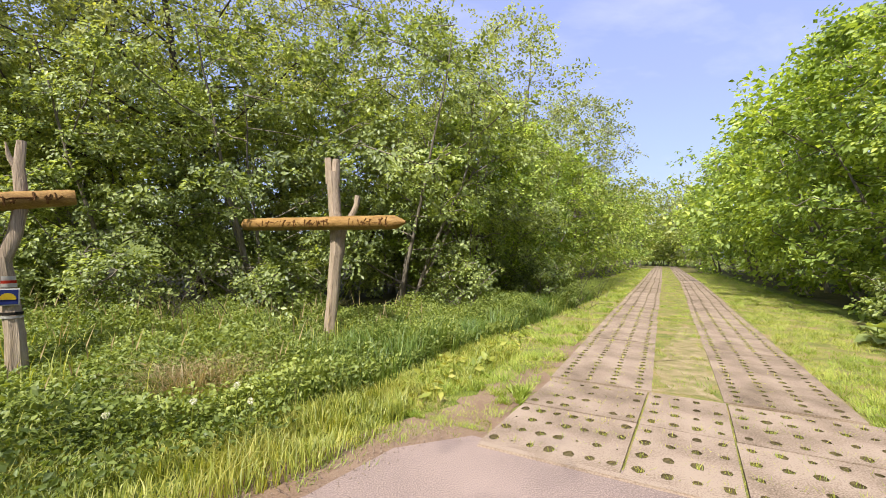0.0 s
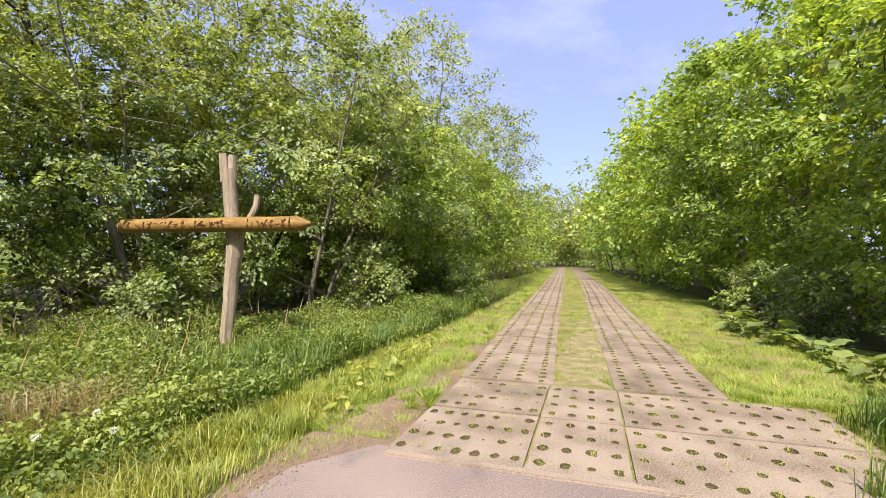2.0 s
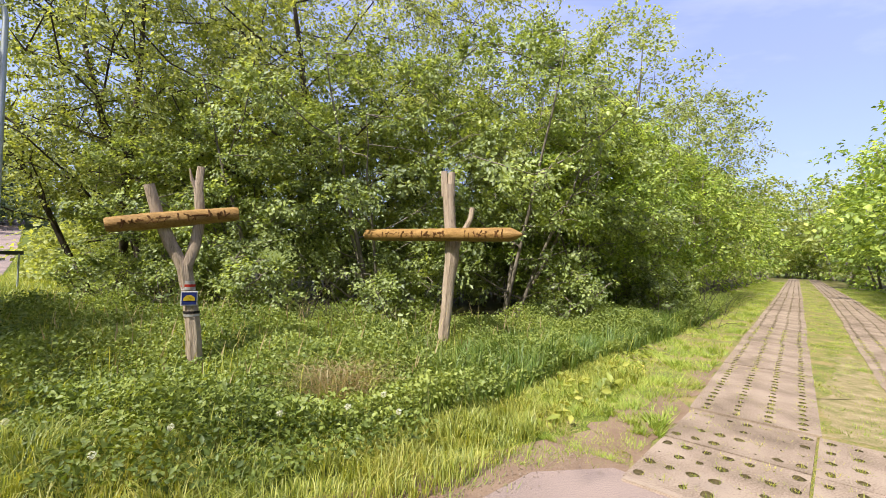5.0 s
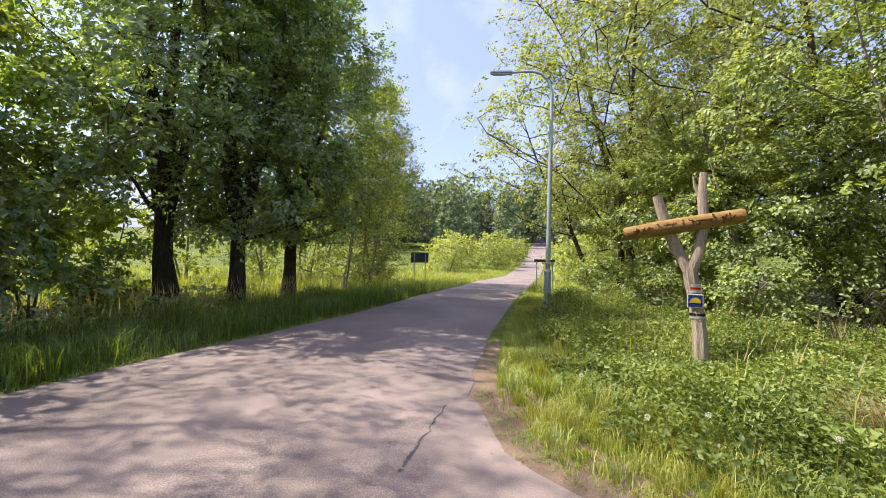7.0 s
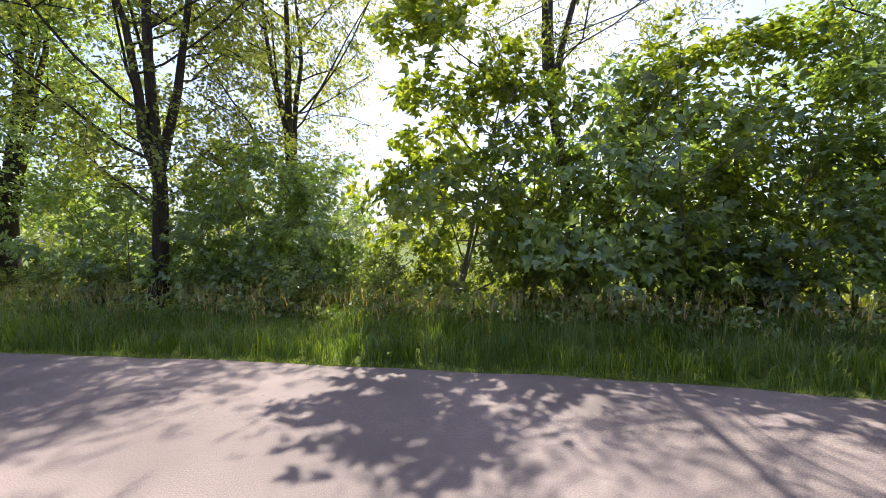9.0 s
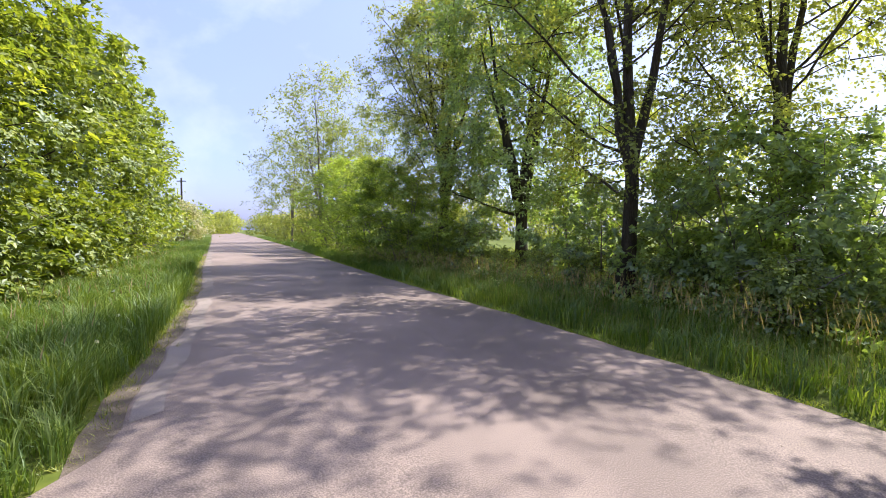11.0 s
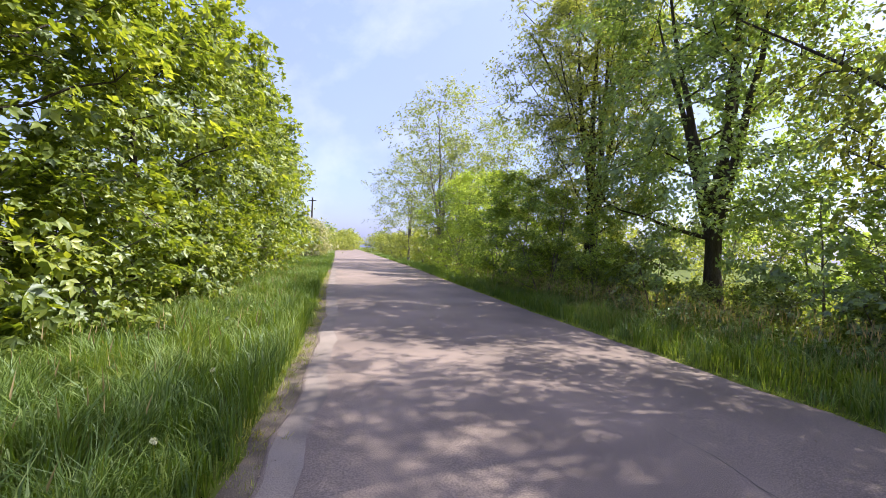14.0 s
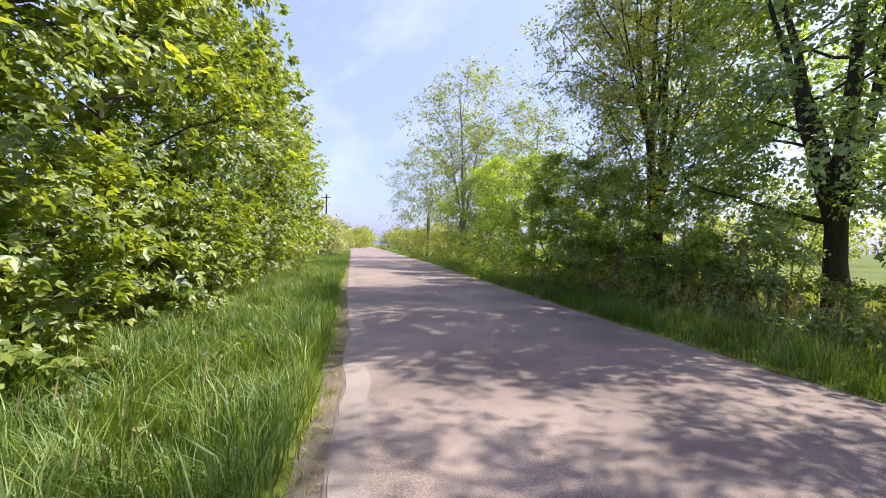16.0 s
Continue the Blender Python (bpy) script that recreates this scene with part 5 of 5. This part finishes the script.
def beside_track(n, s0, s1, n0, n1, seed):
    r = np.random.default_rng(seed)
    s = s0 + (s1 - s0) * r.uniform(0, 1, n) ** 1.8
    k = r.uniform(n0, n1, n)
    k = k + np.interp(k, [-0.6, 1.2], [0.003, 0.017]) * (np.minimum(s, 30.0) - 7.0)
    return s * TD[0] + k * TN[0], s * TD[1] + k * TN[1]



def patchy(x, y, seed, bare):
    """Leave out blades where the ground is bare."""
    r = np.random.default_rng(seed)
    g = np.array([noise.noise((a * 1.5, b * 1.5, seed)) + 0.5 * noise.noise((a * 4.3, b * 4.3, seed)) for a, b in zip(x, y)])
    ok = g + r.uniform(-0.12, 0.12, len(x)) > bare
    return x[ok], y[ok]


x, y = patchy(*beside_track(90000, 4.2, 60, -3.3, -1.25, 41), 5, -0.06)
blades("short_grass", "short yellowing grass beside the track", x, y, 0.14, 0.014, GRASS_DRY, 42, 0.9, 0.25, simple=True)
x, y = patchy(*beside_track(90000, 5.4, 50, 1.9, 4.4, 43), 6, -0.3)
blades("short_grass", "short yellowing grass beside the track", x, y, 0.115, 0.011, GRASS_DRY, 44, 0.9, 0.22, simple=True)
x, y = beside_track(60000, 5.7, 70, -0.12, 0.70, 45)
ok = np.random.default_rng(4).uniform(0, 1, len(x)) < np.clip((x * TD[0] + y * TD[1] - 5.0) / 7.0, 0.22, 1)
x, y = patchy(x[ok], y[ok], 7, -0.02)
blades("strip_grass", "grass strip between the two rows of slabs", x, y, 0.085, 0.011, GRASS_DRY, 46, 1.0, 0.2, simple=True)
x, y = beside_track(9000, 2.4, 5.6, 2.35, 4.4, 47)
blades("strip_grass", "weedy grass at the end of the slabs", x, y, 0.14, 0.009, GRASS, 48, 0.9, 0.25, simple=True)
r = np.random.default_rng(49)
hx, hy = [], []
for p in HOLES:
    m = int(max(0, r.normal(34, 20)))
    hx.append(p.x + r.normal(0, 0.024, m))
    hy.append(p.y + r.normal(0, 0.02, m))
blades("hole_grass", "small grass tufts growing in the slab holes", np.concatenate(hx), np.concatenate(hy), 0.085, 0.012, GRASS, 50, 1.0, simple=True)

# tall verge north of the lane, east of the crossing
x, y = along_lane(84000, 4.0, 22, 0.25, 4.2, 1, 51, 0.8)
keep = ~inside(MOUTH, x, y)
blades("tall_grass", "tall lush green grass on the verge, darkened for tree shade", x[keep], y[keep], 0.5, 0.0115, GRASS_TALL, 52, 0.7, 0.4)
x, y = along_lane(24000, 22, 75, 0.2, 4.0, 1, 53)
blades("tall_grass", "tall lush green grass on the verge, darkened for tree shade", x, y, 0.45, 0.025, GRASS_TALL, 54, 0.75, simple=True)
x, y = scatter(45000, 3.3, 9.0, -4.5, 4.0, lambda a, b: (b > north(a) + 0.3) & ~inside(MOUTH, a, b) & (track_sn(a, b)[0] < 3.6 + (track_sn(a, b)[1] > 2.6) * 1.5), 55)
blades("tall_grass", "tall lush green grass on the verge, darkened for tree shade", x, y, 0.42, 0.0105, GRASS_TALL, 56, 0.7, 0.4)
# south verge
x, y = along_lane(56000, -16, 20, 0.1, 3.0, -1, 57)
blades("verge_grass", "unmown grass along the lane under the trees", x, y, 0.42, 0.014, GRASS_TALL, 58, 0.7, 0.45)
x, y = along_lane(22000, 20, 80, 0.1, 3.2, -1, 59)
blades("verge_grass", "unmown grass along the lane under the trees", x, y, 0.4, 0.03, GRASS_TALL, 60, 0.7, simple=True)
x, y = along_lane(14000, -60, -14, 0.1, 4.0, -1, 61)
blades("verge_grass", "unmown grass along the lane under the trees", x, y, 0.35, 0.03, GRASS, 62, 0.7, simple=True)
x, y = along_lane(9000, -60, -13, 0.2, 2.5, 1, 63)
blades("verge_grass", "unmown grass along the lane", x, y, 0.35, 0.03, GRASS, 64, 0.7, simple=True)

# ragged grass where the verge meets the dirt and the slabs
RAGGED = [(-1.5, 2.9), (-0.9, 3.2), (-0.2, 4.2), (0.5, 5.2), (1.3, 6.8), (0.8, 7.6), (0.2, 6.6), (-0.6, 5.2), (-1.2, 4.0), (-1.8, 3.4)]
x, y = scatter(26000, -1.8, 1.4, 2.9, 7.6, lambda a, b: inside(RAGGED, a, b), 71)
blades("verge_grass", "short bright grass at the edge of the dirt", x, y, 0.16, 0.010, GRASS, 72, 0.9, 0.22)
r = np.random.default_rng(73)
rim = np.array(MOUTH[1:8])
t = r.uniform(0, len(rim) - 1.001, 260)
i = t.astype(int)
cx = rim[i, 0] + (rim[i + 1, 0] - rim[i, 0]) * (t - i) + r.normal(-0.18, 0.16, 260)
cy = rim[i, 1] + (rim[i + 1, 1] - rim[i, 1]) * (t - i) + np.abs(r.normal(0.22, 0.14, 260))
x = np.repeat(cx, 14) + r.normal(0, 0.03, 260 * 14)
y = np.repeat(cy, 14) + r.normal(0, 0.03, 260 * 14)
blades("edge_tufts", "small tufts of grass creeping onto the dirt", x, y, 0.09, 0.009, GRASS_DRY, 74, 1.0, simple=True)
x = r.uniform(3.9, 26, 9000)
y = north(x) + np.abs(r.normal(0.24, 0.12, 9000))
blades("edge_tufts", "small tufts of grass creeping onto the shoulder", x, y, 0.10, 0.009, GRASS, 75, 1.0, 0.3, simple=True)
x = r.uniform(-12, 22, 9000)
y = south(x) - np.abs(r.normal(0.02, 0.1, 9000))
blades("edge_tufts", "short grass along the crumbling asphalt edge", x, y, 0.11, 0.011, GRASS_DRY, 76, 1.0, 0.3, simple=True)

RIM = [(-1.6, 4.2), (-0.75, 4.6), (0.1, 6.4), (1.4, 8.4), (3.3, 11.6), (5.6, 15.6), (4.6, 15.8), (2.0, 11.6), (0.0, 8.8), (-1.6, 6.6)]
x, y = scatter(64000, -1.8, 5.8, 4.0, 16, lambda a, b: inside(RIM, a, b), 77)
blades("tall_grass", "dark lush tall grass at the edge of the nettles", x, y, 0.5, 0.012, GRASS_TALL, 78, 0.7, 0.4)
jx, jy = [], []
for n0 in (-0.115, 0.64):
    m = 620
    s1 = r.uniform(3.3, 5.45, m)
    k1 = r.normal(n0, 0.016, m) + 0.055 * (s1 - 4.35)
    jx.append(s1 * TD[0] + k1 * TN[0])
    jy.append(s1 * TD[1] + k1 * TN[1])
blades("joint_grass", "thin line of grass in the joints between slabs", np.concatenate(jx), np.concatenate(jy), 0.06, 0.008, GRASS, 79, 1.0, simple=True)

# seed stalks above the verge grass
def stalks(name, label, x, y, h, seed, mat):
    r = np.random.default_rng(seed)
    n = len(x)
    hh = h * r.uniform(0.7, 1.25, n)
    a = r.uniform(0, 6.28, n)
    dx, dy = np.cos(a) * hh * 0.22, np.sin(a) * hh * 0.22
    z = lie(x, y)
    w = 0.0016
    top = np.column_stack([x + dx, y + dy, z + hh])
    mid = np.column_stack([x + dx * 0.72, y + dy * 0.72, z + hh * 0.78])
    side = np.column_stack([-np.sin(a), np.cos(a), np.zeros(n)])
    base = np.column_stack([x, y, z])
    v = np.stack([base - side * w, base + side * w, mid, mid - side * 0.005, mid + side * 0.005 + (0, 0, 0.03), top], 1).reshape(-1, 3)
    b = (np.arange(n) * 6)[:, None]
    f = np.concatenate([b + [[0, 1, 2]], b + [[2, 4, 5]], b + [[2, 5, 3]]], 0)
    return tagged(new(name, mesh_arrays(name, v, f, mat)), label, "grass", kind="stuff")


x, y = along_lane(3400, -14, 20, 0.4, 2.2, -1, 81)
stalks("seed_stalks", "pale grass seed stalks on the verge", x, y, 0.82, 82, STRAW)
x, y = along_lane(700, 4.5, 24, 0.6, 4.2, 1, 83)
stalks("seed_stalks", "pale grass seed stalks on the verge", x, y, 0.7, 84, STRAW)
x, y = scatter(420, -10, 3, 2.8, 6.5, lambda a, b: inside(NETTLES, a, b), 85)
stalks("seed_stalks", "dry stalks among the nettles", x, y, 0.85, 86, STRAW)

# broad-leaved plants
def broad_leaf(length, seed):
    """A drooping heart-shaped leaf with a wavy rim and a folded midrib, on its stalk."""
    r = np.random.default_rng(seed)
    bm = bmesh.new()
    n, stalk = 7, length * 0.9
    rise = r.uniform(0.5, 1.0)
    line = [Vector((stalk * f * 0.6, 0, stalk * f * rise)) for f in (0, 0.35, 0.7, 1.0)]
    last = line[-1]
    ribs = []
    for k in range(n):
        f = k / (n - 1)
        w = length * 0.42 * math.sin(math.pi * min(1, 0.16 + f * 0.84)) ** 0.75 * (1.15 - 0.35 * f)
        x, z = last.x + length * (f - 0.08), last.z + length * (0.12 * f - 0.42 * f * f)
        wave = length * 0.06
        ribs.append([bm.verts.new((x - w * 0.12 * abs(u), u * w, z + abs(u) * w * 0.22 + wave * r.normal() * abs(u))) for u in (-1, -0.5, 0, 0.5, 1)])
    for p, q in zip(ribs, ribs[1:]):
        for u in range(4):
            bm.faces.new((p[u], p[u + 1], q[u + 1], q[u]))
    v, f = tube_arrays(line, [length * 0.028, length * 0.024, length * 0.02, length * 0.016], 5)
    vv = [bm.verts.new(p) for p in v]
    for q in f:
        bm.faces.new([vv[i] for i in q])
    return mesh_bm("leaf", bm, LEAF_ELDER, True)


BIG_LEAVES = [broad_leaf(q, 300 + k) for k, q in enumerate((0.42, 0.36, 0.30, 0.25))]
r = np.random.default_rng(91)
for k in range(22):
    s, n = 6.4 + 7.0 * (k / 21) + r.uniform(-0.3, 0.3), 3.85 + r.uniform(-0.25, 0.8)
    x, y = track(s, n)
    ob = new("burdock")
    ob.matrix_basis = pose(float(x), float(y), float(lie(x, y)) - 0.01, 0, 0, r.uniform(0, 360))
    for q in range(9):
        m = pose(0, 0, 0, 0, r.uniform(-42, 10), q * 137.5 + r.uniform(-30, 30)) @ Matrix.Scale(r.uniform(0.42, 0.9), 4)
        child("leaf", BIG_LEAVES[r.integers(0, 4)], ob).matrix_basis = m
    tagged(ob, "burdock plant with large drooping green leaves at the wood's edge", "plant", "burdock beside the track")
leafy("dock_plants", "broad dock leaves in the short verge grass", [(-0.6, 4.0), (0.2, 4.5), (0.9, 6.2), (2.2, 8.8), (1.6, 9.2), (0.2, 6.6)], 900, 0.14, 0.13, GRASS, 92, 1.9)
leafy("verge_weeds", "leafy weeds in the front grass", [(-5.5, 2.6), (-3.4, 2.0), (-2.2, 2.4), (-1.1, 3.5), (-1.6, 4.0), (-3.0, 3.0), (-5.4, 3.3)], 9000, 0.28, 0.06, LEAF_NETTLE, 93, 1.7)
leafy("verge_weeds", "leafy weeds in the tall verge grass", [(4.6, -2.6), (9, -5.4), (16, -9.3), (15, -7.0), (8.5, -3.0), (5.0, -1.0)], 5000, 0.38, 0.09, LEAF_NETTLE, 94, 1.7)
leafy("verge_weeds", "shaded weeds at the foot of the roadside trees", [(-13, -1.2), (-8.5, -4.2), (-3, -8.3), (3, -12.0), (12, -17.3), (11, -18.4), (2, -13.8), (-4, -9.8), (-9, -6.0), (-13.5, -3)], 62000, 0.6, 0.11, LEAF_DARK, 95, 1.6)

# leaf litter and pebbles
r = np.random.default_rng(97)
n = 1300
t = r.uniform(0, len(rim) - 1.001, n)
i = t.astype(int)
px = rim[i, 0] + (rim[i + 1, 0] - rim[i, 0]) * (t - i) + r.normal(0, 0.13, n)
py = rim[i, 1] + (rim[i + 1, 1] - rim[i, 1]) * (t - i) + r.normal(0.16, 0.13, n)
qx = r.uniform(3.9, 26, 3200)
qy = north(qx) + r.normal(0.1, 0.14, 3200)
kx = r.uniform(-16, 20, 700)
ky = south(kx) + r.uniform(0.05, 4.0, 700)
px, py = np.concatenate([px, qx, kx]), np.concatenate([py, qy, ky])
n = len(px)
s3 = r.uniform(0.003, 0.011, n)[:, None, None]
shape = np.array([(1, 0, 0), (-0.5, 0.87, 0), (-0.5, -0.87, 0), (0.1, 0.1, 0.8)])[None] * (1 + r.uniform(-0.3, 0.3, (n, 4, 1)))
v = shape * s3 + np.stack([px, py, np.where(np.arange(n) < n - 700, 0.018, 0.036)], 1)[:, None, :]
b = (np.arange(n) * 4)[:, None]
f = np.concatenate([b + [[0, 1, 3]], b + [[1, 2, 3]], b + [[2, 0, 3]]], 0)
tagged(new("pebbles", mesh_arrays("pebbles", v.reshape(-1, 3), f, CONCRETE)), "loose pebbles and grit along the asphalt", "gravel", kind="stuff")


# dandelion clocks
def dandelion(x, y, h):
    ob = new("dandelion_clock")
    ob.matrix_basis = pose(x, y, float(lie(x, y)))
    tagged(ob, "pale round dandelion seed head on a thin stalk", "flower", "dandelion clocks")
    child("stalk", join_tubes("stalk", [tube_arrays([(0, 0, -0.02), (0.01, 0, h * 0.5), (0.015, 0.01, h)], [0.003, 0.003, 0.002], 5)], GRASS), ob)
    r = np.random.default_rng(int(abs(x * 1000)))
    d = r.normal(size=(130, 3))
    d /= np.linalg.norm(d, axis=1)[:, None]
    lv, lf = leaf_quads(d * 0.02 + (0.015, 0.01, h + 0.015), 0.009, r, 0.2, 1.2)
    child("seed_head", mesh_arrays("seed_head", lv, lf, PETAL), ob, "pale fluffy seed head")


for x, y, h in ((-1.55, 3.25, 0.5), (-1.8, 3.1, 0.42), (-1.35, 3.05, 0.45), (-2.25, 2.85, 0.4), (-4.2, 2.3, 0.3), (-3.1, 2.1, 0.3), (6.3, -4.0, 0.3), (7.6, -4.7, 0.35), (-2.9, 2.5, 0.35)):
    dandelion(x, y, h)

# brambles: bare brown twigs at the foot of the thicket
r = np.random.default_rng(99)
tubes = []
for q in range(150):
    cx, cy = [(-5.0, 7.9), (-4.2, 8.1), (-6.6, 7.7), (3.5, 12.5), (5.2, 15.5), (-9.5, 7.6)][q % 6]
    p = np.array([cx + r.normal(0, 0.45), cy + r.normal(0, 0.3), 0.0])
    way = r.normal(0, 0.35, 3) + (0, -0.1, 0.55)
    tubes.append(tube_arrays([p, p + way * 0.6, p + way * 1.1 + (0, 0, -0.12), p + way * 1.5 + (0, 0, -0.35)], [0.007, 0.006, 0.004, 0.002], 4))
tagged(new("bramble_twigs", join_tubes("bramble_twigs", tubes, BARK)), "tangle of bare brown twigs under the thicket", "twigs", kind="stuff")

# dry matted grass between the nettles and the short verge
x, y = patchy(*beside_track(12000, 3.7, 12.0, -2.9, -1.9, 107), 8, 0.0)
blades("dry_grass", "matted dry straw-coloured grass at the foot of the nettles", x, y, 0.1, 0.009, STRAW, 108, 1.8, simple=True)

# rough meadow behind the roadside trees, and thin grass by the slabs
x, y = along_lane(46000, -22, 30, 3.0, 15, -1, 101, 1.3)
blades("meadow_grass", "rough sunlit meadow grass beyond the roadside trees", x, y, 0.5, 0.035, GRASS, 102, 0.7, 0.6, simple=True)
x, y = along_lane(16000, -60, -16, 3.0, 26, -1, 103, 1.2)
blades("meadow_grass", "rough sunlit meadow grass beside the lane", x, y, 0.4, 0.06, GRASS, 104, 0.7, 0.8, simple=True)
x, y = beside_track(15000, 3.5, 8.0, -2.7, -1.26, 105)
blades("short_grass", "thin dry grass beside the first slabs", x, y, 0.08, 0.009, GRASS_DRY, 106, 0.9, 0.2, simple=True)
